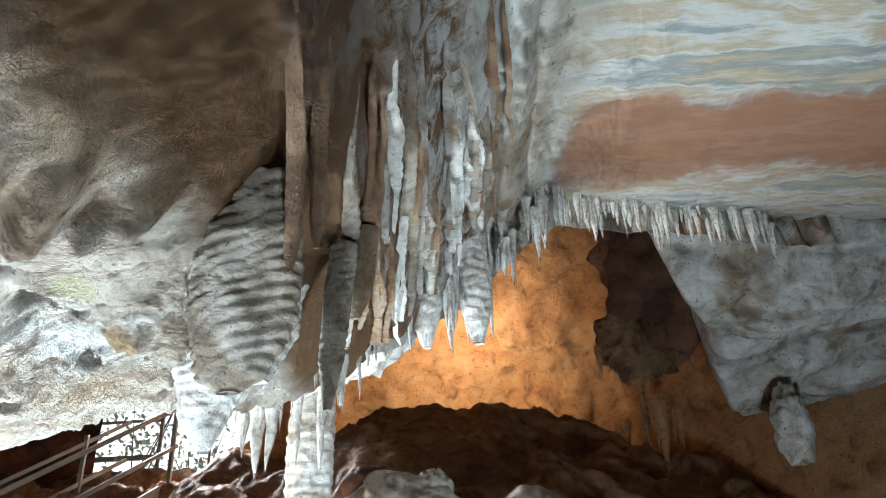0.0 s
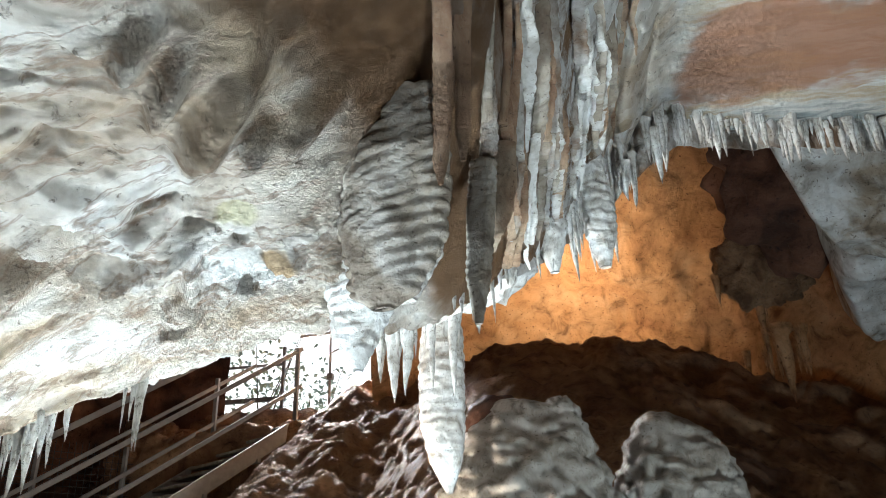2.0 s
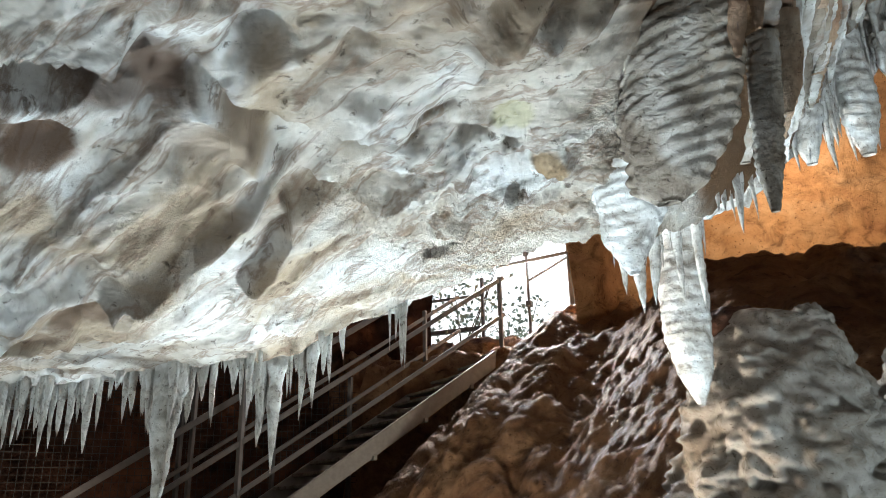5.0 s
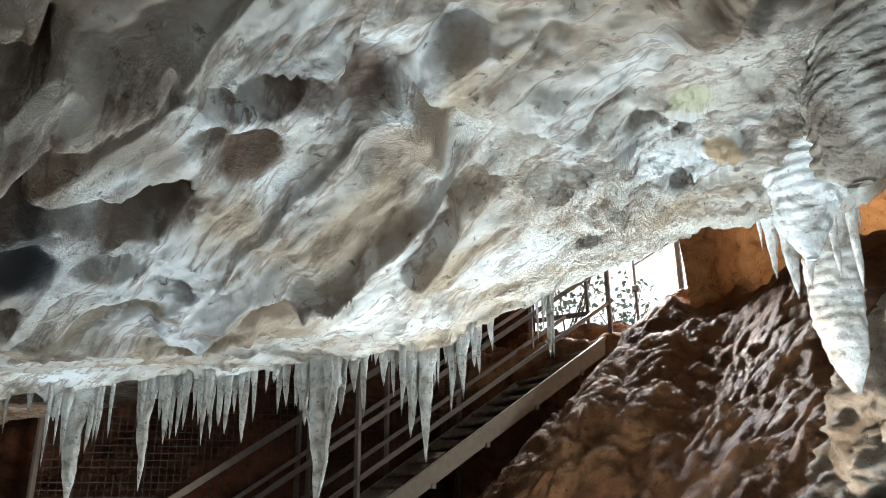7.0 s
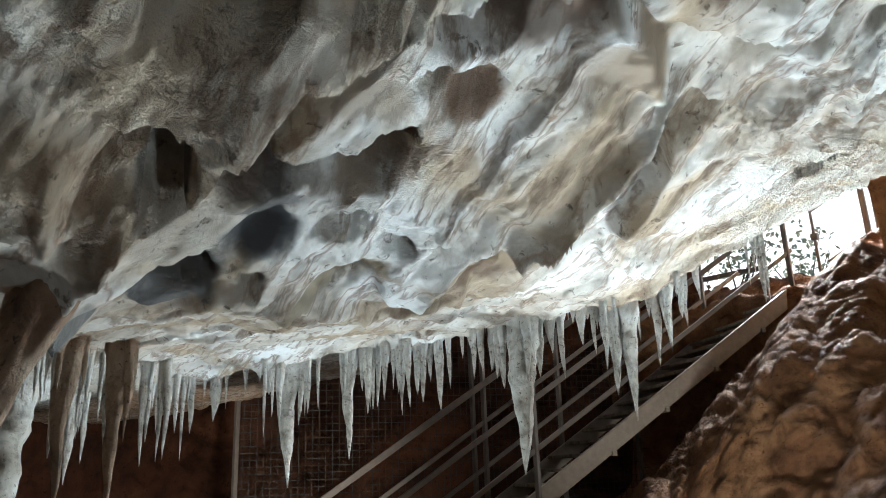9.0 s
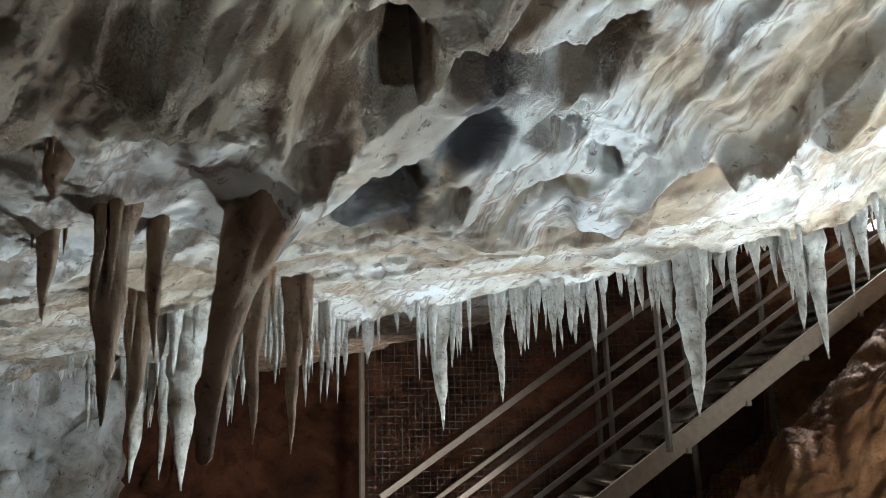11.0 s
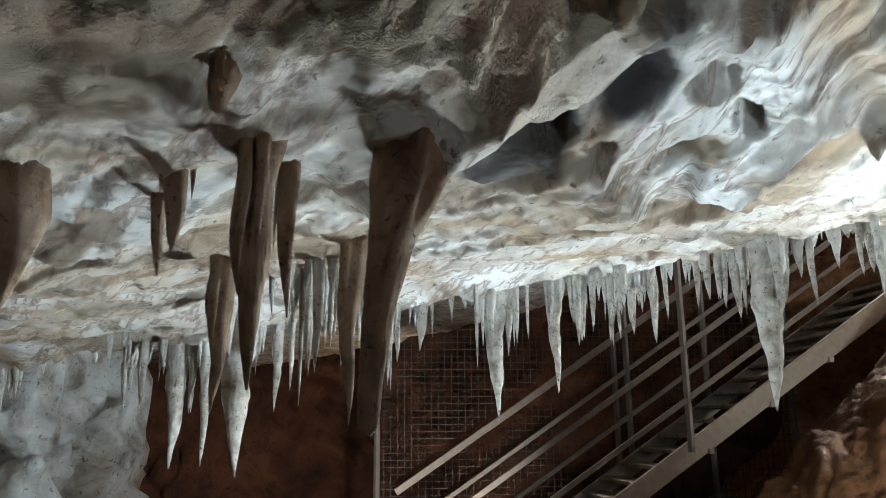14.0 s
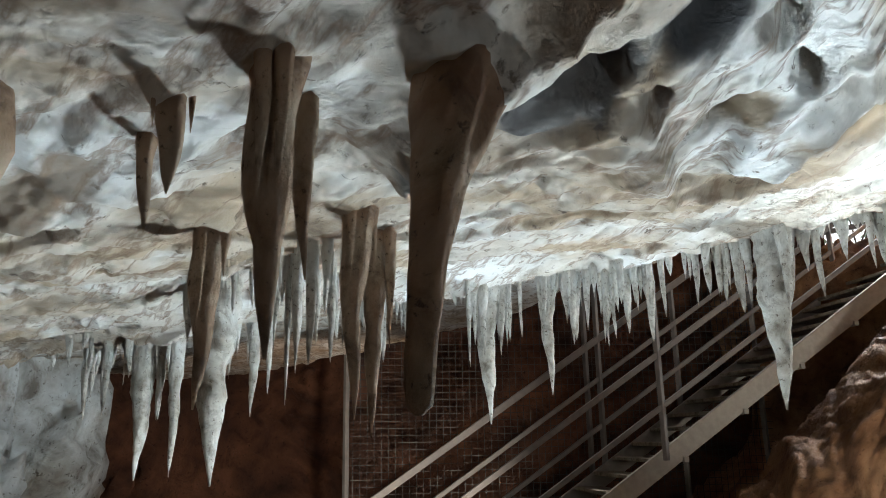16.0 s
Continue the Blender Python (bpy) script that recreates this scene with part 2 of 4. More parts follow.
# ---- mesh helpers ----
def smooth(a, b, x):
    t = np.clip((x - a) / (b - a), 0, 1)
    return t * t * (3 - 2 * t)


def fbm(p, octaves=5, h=0.9):
    return noise.fractal(p, h, 2.0, octaves)


def mesh_ob(name, verts, faces, material, parent=None, label="", shade=True):
    me = bpy.data.meshes.new(name)
    me.from_pydata(verts, [], faces)
    me.materials.append(material)
    if shade:
        me.polygons.foreach_set("use_smooth", [True] * len(me.polygons))
    me.update()
    ob = new(name, me)
    if parent:
        ob.parent = parent
    if label:
        ob["label"] = label
    return ob


def grid_faces(nu, nv, closed=False):
    out = []
    for i in range(nu - 1):
        for j in range(nv if closed else nv - 1):
            k = (j + 1) % nv
            out.append((i * nv + j, (i + 1) * nv + j, (i + 1) * nv + k, i * nv + k))
    return out


def sheet(name, nu, nv, f, material, parent=None, label=""):
    """A surface from f(u, v) with u, v in 0..1."""
    vs = [tuple(f(i / (nu - 1), j / (nv - 1))) for i in range(nu) for j in range(nv)]
    return mesh_ob(name, vs, grid_faces(nu, nv), material, parent, label)


def part(name, bm, material, parent=None, label=""):
    me = bpy.data.meshes.new(name)
    bm.to_mesh(me)
    bm.free()
    me.materials.append(material)
    ob = new(name, me)
    ob.parent = parent
    if label:
        ob["label"] = label
    return ob


def bar(name, a, b, w, h, material, parent=None, label="", bevel=0.004):
    """A straight bar of rectangular section from a to b, its height h upright."""
    a, b = Vector(a), Vector(b)
    d = b - a
    bm = bmesh.new()
    bmesh.ops.create_cube(bm, size=1.0)
    z = Vector((0, 0, 1))
    x = d.normalized()
    y = z.cross(x) if abs(x.z) < 0.99 else Vector((0, 1, 0))
    y.normalize()
    zz = x.cross(y)
    m = Matrix((x, y, zz)).transposed().to_4x4()
    m.translation = (a + b) / 2
    bmesh.ops.transform(bm, matrix=m @ Matrix.Diagonal((d.length, w, h, 1)), verts=bm.verts)
    if bevel:
        bmesh.ops.bevel(bm, geom=bm.edges[:], offset=bevel, segments=1, affect="EDGES")
    return part(name, bm, material, parent, label)


# ---- the cave's large rock ----
LIP_X = np.array([-14, -8, -6, -5, -4, -3.2, -2.4, -1.6, -1.4, -1.25, -1.1, -0.95, -0.75, -0.5, -0.2, 0.6, 2.0, 5.0])
LIP_Y = np.array([4.9, 4.6, 4.3, 3.95, 3.55, 3.25, 3.1, 2.75, 2.6, 2.5, 2.42, 2.4, 2.75, 3.3, 3.85, 4.5, 5.0, 5.3])
FEATURES = []


def lip(x):
    return float(np.interp(x, LIP_X, LIP_Y))


def segment_distance(X, Y, pts):
    """Distance to a polyline, its sign by the side, and how far along it (0 to 1)."""
    best = np.full(X.shape, 1e9)
    sign = np.ones(X.shape)
    along = np.zeros(X.shape)
    total = sum(math.dist(a, c) for a, c in zip(pts, pts[1:]))
    gone = 0.0
    for (ax, ay), (bx, by) in zip(pts, pts[1:]):
        dx, dy = bx - ax, by - ay
        t = np.clip(((X - ax) * dx + (Y - ay) * dy) / (dx * dx + dy * dy + 1e-9), 0, 1)
        ex, ey = X - ax - t * dx, Y - ay - t * dy
        d = np.hypot(ex, ey)
        near = d < best
        best = np.where(near, d, best)
        sign = np.where(near, np.sign(dx * ey - dy * ex), sign)
        along = np.where(near, (gone + t * math.hypot(dx, dy)) / total, along)
        gone += math.hypot(dx, dy)
    return best, sign, along


def crease(pts, w, a):
    """A steep-walled crevice that closes towards its ends."""
    def f(X, Y):
        d, _, along = segment_distance(X, Y, pts)
        half = w * 1.5 * (0.35 + 0.65 * smooth(0, 0.3, along) * smooth(1, 0.7, along))
        return a * (1 - smooth(half * 0.72, half, d)) * smooth(-0.02, 0.1, along) * smooth(1.02, 0.9, along)
    FEATURES.append(f)


def rib(pts, w, a):
    FEATURES.append(lambda X, Y: -a * np.exp(-segment_distance(X, Y, pts)[0] / w))


def ledge(pts, w, a, low):
    """One side of the line hangs lower, with a sharp edge, and fades away from it."""
    def f(X, Y):
        d, s, along = segment_distance(X, Y, pts)
        side = segment_distance(np.array([low[0]]), np.array([low[1]]), pts)[1]
        return -a * np.exp(-d / w) * smooth(-0.014, 0.014, d * s * side[0]) * smooth(0, 0.2, along) * smooth(1, 0.8, along)
    FEATURES.append(f)


def pocket(x, y, rx, ry, turn, a):
    def f(X, Y):
        u = (X - x) * math.cos(turn) + (Y - y) * math.sin(turn)
        v = (Y - y) * math.cos(turn) - (X - x) * math.sin(turn)
        return a * np.exp(-((u / rx) ** 2 + (v / ry) ** 2) ** 1.5)
    FEATURES.append(f)


# crevices
crease([(-1.8, 0.6), (-1.76, 0.66), (-1.71, 0.69), (-1.67, 0.72), (-1.62, 0.78), (-1.59, 0.82)], 0.04, 0.42)
crease([(-1.58, 0.81), (-1.55, 0.88), (-1.52, 0.95), (-1.48, 1.02)], 0.06, 0.238)
crease([(-1.63, 0.43), (-1.62, 0.49), (-1.59, 0.55), (-1.56, 0.59)], 0.03, 0.238)
ledge([(-1.78, 0.59), (-1.74, 0.6), (-1.69, 0.64), (-1.67, 0.64), (-1.64, 0.65), (-1.62, 0.73), (-1.58, 0.74), (-1.55, 0.76), (-1.53, 0.73), (-1.52, 0.69)], 0.2, 0.108, low=(-1.66, 0.54))
ledge([(-1.52, 0.69), (-1.53, 0.75), (-1.51, 0.83), (-1.46, 0.91), (-1.45, 0.97), (-1.41, 1.0)], 0.16, 0.108, low=(-1.48, 0.82))
crease([(-1.6, 2.35), (-1.49, 2.32), (-1.4, 2.31), (-1.3, 2.29)], 0.018, 0.204)
crease([(-1.21, 2.13), (-1.15, 2.11)], 0.02, 0.136)
crease([(-1.84, 0.66), (-1.83, 0.71), (-1.84, 0.78)], 0.022, 0.17)
crease([(-1.84, 0.53), (-1.83, 0.55), (-1.82, 0.59)], 0.028, 0.204)
crease([(-1.88, 0.54), (-1.87, 0.58), (-1.86, 0.61)], 0.022, 0.17)
crease([(-1.84, 0.86), (-1.8, 0.9), (-1.79, 0.99)], 0.035, 0.136)
crease([(-1.94, 0.87), (-1.93, 0.93), (-1.93, 1.02)], 0.012, 0.068)
crease([(-1.96, 1.07), (-1.97, 1.13), (-1.98, 1.19)], 0.012, 0.085)
crease([(-2.07, 0.8), (-2.06, 0.82), (-2.08, 0.86)], 0.012, 0.085)
crease([(-1.67, 0.88), (-1.67, 0.92), (-1.68, 0.96)], 0.014, 0.102)
crease([(-2.08, 0.68), (-2.06, 0.72), (-2.09, 0.77)], 0.02, 0.102)
# folds
rib([(-1.91, 1.44), (-1.82, 1.46), (-1.75, 1.5), (-1.66, 1.54), (-1.55, 1.53)], 0.05, 0.104)
ledge([(-1.91, 1.45), (-1.82, 1.47), (-1.75, 1.51), (-1.66, 1.54), (-1.55, 1.54)], 0.22, 0.104, low=(-1.79, 1.23))
ledge([(-1.55, 1.53), (-1.5, 1.4), (-1.46, 1.28), (-1.45, 1.18), (-1.46, 1.1)], 0.2, 0.121, low=(-1.54, 1.28))
ledge([(-1.55, 1.54), (-1.53, 1.68), (-1.52, 1.8), (-1.49, 1.88), (-1.42, 1.89), (-1.29, 1.88), (-1.18, 1.86)], 0.16, 0.0972, low=(-1.42, 1.72))
ledge([(-1.43, 1.08), (-1.44, 1.2), (-1.43, 1.31), (-1.4, 1.4), (-1.36, 1.52), (-1.31, 1.6), (-1.21, 1.7)], 0.18, 0.0756, low=(-1.34, 1.32))
ledge([(-1.62, 1.65), (-1.72, 1.79), (-1.83, 1.85), (-1.98, 1.86)], 0.2, 0.121, low=(-1.76, 2.08))
ledge([(-1.99, 1.87), (-2.04, 1.98), (-2.07, 2.19), (-2.04, 2.39)], 0.1, 0.054, low=(-2.0, 2.07))
rib([(-2.15, 1.35), (-2.03, 1.31), (-1.95, 1.31), (-1.92, 1.38), (-1.91, 1.44)], 0.05, 0.065)
ledge([(-2.21, 1.07), (-2.07, 1.04), (-2.06, 1.09), (-2.12, 1.2), (-2.25, 1.33)], 0.12, 0.0324, low=(-2.01, 1.02))
ledge([(-2.42, 0.77), (-2.11, 0.78), (-2.09, 0.87), (-2.18, 1.05), (-2.37, 1.4), (-2.26, 1.54), (-2.15, 1.62)], 0.1, 0.0432, low=(-2.35, 1.1))
ledge([(-1.85, 0.79), (-1.88, 0.92), (-1.9, 1.12), (-1.94, 1.29)], 0.12, 0.0324, low=(-1.85, 0.99))
rib([(-1.8, 0.6), (-1.83, 0.6), (-1.85, 0.55), (-1.9, 0.54), (-1.95, 0.54), (-2.07, 0.53), (-2.34, 0.63)], 0.035, 0.078)
rib([(-1.9, 0.45), (-1.85, 0.43), (-1.82, 0.41)], 0.03, 0.078)
ledge([(-1.82, 0.5), (-1.78, 0.52), (-1.76, 0.57), (-1.8, 0.6), (-1.81, 0.59), (-1.82, 0.53)], 0.1, 0.054, low=(-1.77, 0.45))
ledge([(-2.39, 1.74), (-2.08, 1.46), (-1.94, 1.46), (-1.9, 1.49)], 0.1, 0.0432, low=(-2.02, 1.23))
# hollows
pocket(-1.19, 1.80, 0.031, 0.028, 0.60, 0.13)
pocket(-1.12, 1.89, 0.016, 0.020, 0.55, 0.13)
pocket(-1.22, 1.64, 0.039, 0.024, 0.81, 0.065)
pocket(-2.06, 1.50, 0.084, 0.095, 1.66, 0.117)
pocket(-1.94, 1.42, 0.037, 0.022, 1.59, 0.078)
pocket(-2.10, 1.10, 0.094, 0.073, 1.64, 0.091)
pocket(-1.96, 0.78, 0.052, 0.054, 1.61, 0.065)
pocket(-1.67, 1.02, 0.061, 0.034, 1.46, 0.065)
pocket(-1.33, 1.74, 0.052, 0.028, 0.63, -0.028)
pocket(-1.83, 0.56, 0.036, 0.020, 1.55, 0.13)
pocket(-1.83, 0.71, 0.067, 0.020, 1.56, 0.13)
pocket(-1.81, 0.90, 0.097, 0.020, 1.54, 0.078)
pocket(-1.87, 0.59, 0.035, 0.020, 1.59, 0.117)
pocket(-2.09, 0.70, 0.040, 0.085, 1.70, 0.065)
pocket(-1.78, 0.53, 0.043, 0.020, 1.55, 0.065)
pocket(-1.86, 0.32, 0.075, 0.043, 1.56, -0.07)
pocket(-1.19, 1.26, 0.031, 0.060, 0.54, 0.052)
pocket(-1.31, 1.14, 0.057, 0.044, 0.56, 0.065)
pocket(-1.36, 1.64, 0.107, 0.066, 0.47, 0.039)
# lobes
pocket(-0.90, 1.34, 0.046, 0.157, 0.85, -0.0924)
pocket(-0.90, 1.19, 0.021, 0.131, 0.70, -0.0756)
pocket(-0.87, 1.05, 0.022, 0.057, 0.89, -0.0588)
pocket(-0.83, 1.49, 0.065, 0.070, 1.12, -0.0504)
pocket(-0.76, 1.46, 0.060, 0.056, 1.13, -0.042)
pocket(-0.86, 1.44, 0.018, 0.040, 0.94, -0.042)
pocket(-1.03, 2.01, 0.045, 0.053, 0.31, -0.0588)
pocket(-1.41, 2.18, 0.077, 0.044, 0.25, -0.0336)
pocket(-1.29, 1.98, 0.023, 0.138, 0.43, -0.0336)


def row_height(y):
    """The level of the low part of the ceiling, from which the rows hang."""
    return 1.83 + 0.16 * y


def ceiling_base(x, y):
    z = row_height(y) + 0.42 * smooth(-2.15, -1.35, x + 0.15 * (y - 1)) * (1 - 0.55 * smooth(1.58, 2.6, y))
    z = z + 1.5 * smooth(-0.95, 0.35, x)
    return z + (2.45 - z) * smooth(2.4, 3.3, y) * smooth(-1.3, -1.7, x)


# lines along which the rows of stalactites hang: the ceiling dips there
ROW_LINE = [(-1.75, 2.5), (-2.6, 2.3), (-3.2, 2.25), (-3.36, 1.8), (-3.75, 1.3), (-4.4, 0.95), (-5.5, 0.55), (-8, 0.2)]
rib(ROW_LINE, 0.12, 0.07)


def build_ceiling():
    nx, ny, edge = 700, 480, 24
    u = np.linspace(0, 1, nx)
    xs = np.interp(u, [0, 0.10, 0.86, 1], [-12, -4.6, 0.7, 5])
    lips = np.array([lip(x) for x in xs])
    v = np.linspace(0, 1, ny)
    back = np.interp(v, [0, 0.06, 1], [-2.5, 0.0, 1.0])
    Y = np.where(back[None, :] < 0, back[None, :], back[None, :] * lips[:, None])
    X = np.repeat(xs[:, None], ny, 1)
    wob = np.array([noise.noise_vector(Vector((x, y, 0)) * 2.2) for x, y in zip(X.ravel(), Y.ravel())]).reshape(nx, ny, 3) * 0.022
    Z = ceiling_base(X, Y)
    fx, fy = X + wob[..., 0], Y + wob[..., 1]
    for f in FEATURES:
        Z = Z + f(fx, fy)
    # fluted drapes on the brown slope
    on = smooth(-0.58, -0.42, X) * (1 - smooth(0.1, 0.35, X)) * smooth(1.0, 1.5, Y)
    ph = X * 34 + wob[..., 1] * 90
    Z = Z - on * (0.09 * np.abs(np.sin(ph * 0.5)) ** 0.6 + 0.012 * np.sin(Y * 48 + 3 * np.sin(ph) + 40 * wob[..., 0]))
    pitted = smooth(0.62, 0.55, Y) * smooth(-1.2, -1.4, X) * smooth(-2.0, -1.9, X)
    rough = smooth(1.6, 2.0, Y) * smooth(-1.75, -1.5, X) * smooth(-0.7, -0.9, X)
    N = np.empty(X.size)
    for i, (x, y, p, r) in enumerate(zip(X.ravel(), Y.ravel(), pitted.ravel(), rough.ravel())):
        q = Vector((x, y, 0.3))
        q2 = q + noise.noise_vector(q * 3) * 0.08
        d = noise.voronoi(Vector((q2.x * 2.6, q2.y * 3.6, 0.4)))[0]
        w = x * 0.7 + 0.25 * noise.noise(q * 1.3)
        s = 2.6 * noise.fractal(Vector((w, (y - 0.3 * x) * 1.9, 0.7)), 1.0, 2.0, 2)
        saw = s - math.floor(s)
        side = max(0.0, min(1.0, (-0.75 - x) / 0.2))
        N[i] = side * 0.022 * (min(saw, (1 - saw) * 9) - 0.4) + (0.03 * noise.fractal(q * 1.5, 1.0, 2.0, 2) - 0.02 * min(0.35, d[1] - d[0]) + 0.006
                + 0.016 * noise.fractal(q2 * 7, 0.9, 2.0, 3) + 0.010 * noise.ridged_multi_fractal(q2 * 9, 1.0, 2.1, 3, 1.0, 2.0)
                + (0.009 + 0.013 * p + 0.011 * r) * noise.fractal(q * 22, 0.7, 2.1, 4))
    Z = Z + N.reshape(nx, ny)
    verts = []
    for i in range(nx):
        for j in range(ny):
            verts.append((X[i, j], Y[i, j], Z[i, j]))
        for k in range(1, edge + 1):
            s = k / edge
            q = Vector((X[i, -1], s, 0))
            verts.append((X[i, -1], lips[i] + 0.18 * math.sin(s * 1.5) + 0.05 * noise.noise(q * 5), Z[i, -1] + 2.6 * s ** 1.6))
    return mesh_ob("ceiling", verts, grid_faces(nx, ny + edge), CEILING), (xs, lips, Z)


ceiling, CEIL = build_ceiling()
tagged(ceiling, "pale undulating calcite cave ceiling with brown stains and shade-darkened hollows", "cave ceiling", kind="structure")


def ceiling_z(x, y):
    xs, lips, Z = CEIL
    i = int(np.clip(np.searchsorted(xs, x), 0, len(xs) - 1))
    t = np.clip(y / lips[i], 0, 1)
    j = int(round((0.06 + 0.94 * t) * (Z.shape[1] - 1)))
    return float(Z[i, min(j, Z.shape[1] - 1)])


def ground_z(x, y):
    rise = 0.62 * (y - 7.6)
    z = min(3.49 + 0.67 * (x + 1.34), 3.5 - 0.35 * max(0.0, x + 0.2)) + rise
    # the slope swells beside the stairs
    off = 0.839 * (x + 3.925) - 0.545 * (y - 9.365)
    z += 0.7 * float(smooth(-2.2, -3.4, x)) * float(smooth(0.05, 0.5, off)) * float(smooth(5.2, 6.8, y))
    z = min(z, 4.25)
    z -= 2.0 * float(smooth(9.0, 9.8, y)) * float(smooth(-2.4, -1.6, x))
    land = 3.55 * float(smooth(8.9, 9.25, y)) * float(smooth(-6.6, -5.9, x)) * float(1 - smooth(-2.6, -1.8, x))
    pit = -2.2 * float(smooth(-3.6, -5.0, x)) * float(smooth(3.6, 5.0, y))
    return max(z, land, -0.3 + pit)


def crag(x, y, z):
    """Lumpy broken rock with sharp crevices."""
    p = Vector((x, y, z * 1.4))
    p += noise.noise_vector(p * 1.3) * 0.3
    d = 0.20 * abs(noise.noise(p * 1.3)) + 0.12 * abs(noise.noise(p * 2.9 + Vector((5, 1, 0)))) + 0.06 * abs(noise.noise(p * 6.5)) + 0.03 * abs(noise.noise(p * 14))
    return d - 0.12


def ground_point(u, v):
    x = float(np.interp(u, [0, 0.15, 0.9, 1], [-16, -7, 2.5, 8]))
    y = float(np.interp(v, [0, 0.15, 0.95, 1], [-5, 4, 10, 12]))
    p = Vector((x, y, 0))
    z = ground_z(x, y)
    k = float(smooth(0.0, 1.0, abs(z + 0.3)))
    return x, y, z + k * (0.14 * fbm(p * 1.5, 4) + crag(x, y, z)) + 0.025 * fbm(p * 7, 4)


floor = sheet("floor", 480, 480, ground_point, BROWN)
tagged(floor, "brown rubble mound and earth cave floor", "cave floor", kind="structure")


def back_point(u, v):
    x = -2.9 + 9.1 * u
    y = 10.4 - 5.6 * smooth(0.45, 1.0, u) - 2.0 * smooth(0.45, 1.0, v) - 1.2 * (1 - smooth(0, 0.12, u))
    z = 0.5 + 7.5 * v
    p = Vector((x, y, z))
    d = 0.22 * fbm(p * 0.8, 3) + 0.035 * noise.ridged_multi_fractal(Vector((x * 2.7 + z * 0.4, y * 3, z * 1.1 - x * 0.5)), 0.9, 2.1, 4, 1.0, 2.0)
    return x + 0.3 * d, y - d, z


wall_back = sheet("wall_back", 180, 140, back_point, ORANGE)
tagged(wall_back, "orange lit limestone wall of the side chamber", "cave wall", kind="structure")


def left_point(u, v):
    a = radians(100 + 150 * u)
    r = 11.0 - 2.0 * u
    x, y, z = -2.5 + r * math.cos(a) * 0.9 - 1.6 * (1 - u), 2.0 + 8.8 * math.sin(a), -0.5 + 8 * v
    if u < 0.12:
        y += 0.4
    p = Vector((x, y, z))
    d = 0.5 * fbm(p * 0.7, 5) + 0.12 * fbm(p * 3, 4)
    return x + d * 0.6, y - d, z


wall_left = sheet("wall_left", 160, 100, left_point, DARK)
tagged(wall_left, "dark reddish rock wall behind the stairs", "cave wall", kind="structure")


def shell_point(u, v):
    a = radians(-140 + 200 * u)
    x, y, z = 2.0 + 8 * math.cos(a), 1.0 + 8 * math.sin(a), -0.5 + 9 * v
    p = Vector((x, y, z))
    return x, y + 0.5 * fbm(p * 0.7, 4), z


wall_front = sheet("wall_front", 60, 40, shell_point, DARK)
tagged(wall_front, "dark rock wall closing the cave", "cave wall", kind="structure")


def roof_point(u, v):
    x, y = -16 + 26 * u, -8 + 18.6 * v
    return x, y, 7.4 + 0.4 * fbm(Vector((x, y, 0)) * 0.5, 4)


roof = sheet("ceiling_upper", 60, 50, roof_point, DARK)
tagged(roof, "dark high cave roof", "cave ceiling", kind="structure")


# ---- the curtain ----
def curtain_bottom(x):
    return float(np.interp(x, [-0.75, -0.5, -0.2, 0.1, 0.4, 0.65, 1.4, 2.4], [2.65, 2.88, 3.3, 3.70, 4.02, 4.08, 4.12, 4.12]))


def curtain_point(u, v):
    x = -0.72 + 3.2 * u
    y = lip(x)
    zb, zt = curtain_bottom(x), float(ceiling_base(x, y)) + 0.35
    z = zb + (zt - zb) * v
    q = Vector((x * 4, 1, z * 0.8))
    f = 0.10 * abs(math.sin(x * 17 + 2.5 * noise.noise(Vector((x * 3, 0, z * 0.7))))) ** 0.7 + 0.12 * fbm(q, 4) + 0.012 * (1 - float(smooth(0.0, 0.4, x))) * math.sin(z * 70 + 4 * noise.noise(q))
    return x, y - 0.02 - f * min(1, v * 4 + 0.3), z


curtain = sheet("stone_curtain", 340, 120, curtain_point, CURTAIN)
tagged(curtain, "brown and white fluted flowstone curtain", "flowstone")


# ---- stairs ----
S_TOP, S_LOW = Vector((-3.925, 9.365, 3.55)), Vector((-7.30, 4.16, -0.52))
S_DIR = S_LOW - S_TOP
S_SIDE = Vector((-S_DIR.y, S_DIR.x, 0)).normalized()
if S_SIDE.y < 0:
    S_SIDE = -S_SIDE


def board(name, c, x, y, size, material, parent):
    bm = bmesh.new()
    bmesh.ops.create_cube(bm, size=1.0)
    m = Matrix((x, y, x.cross(y))).transposed().to_4x4()
    m.translation = c
    bmesh.ops.transform(bm, matrix=m @ Matrix.Diagonal((*size, 1)), verts=bm.verts)
    bmesh.ops.bevel(bm, geom=bm.edges[:], offset=0.004, segments=1, affect="EDGES")
    return part(name, bm, material, parent)


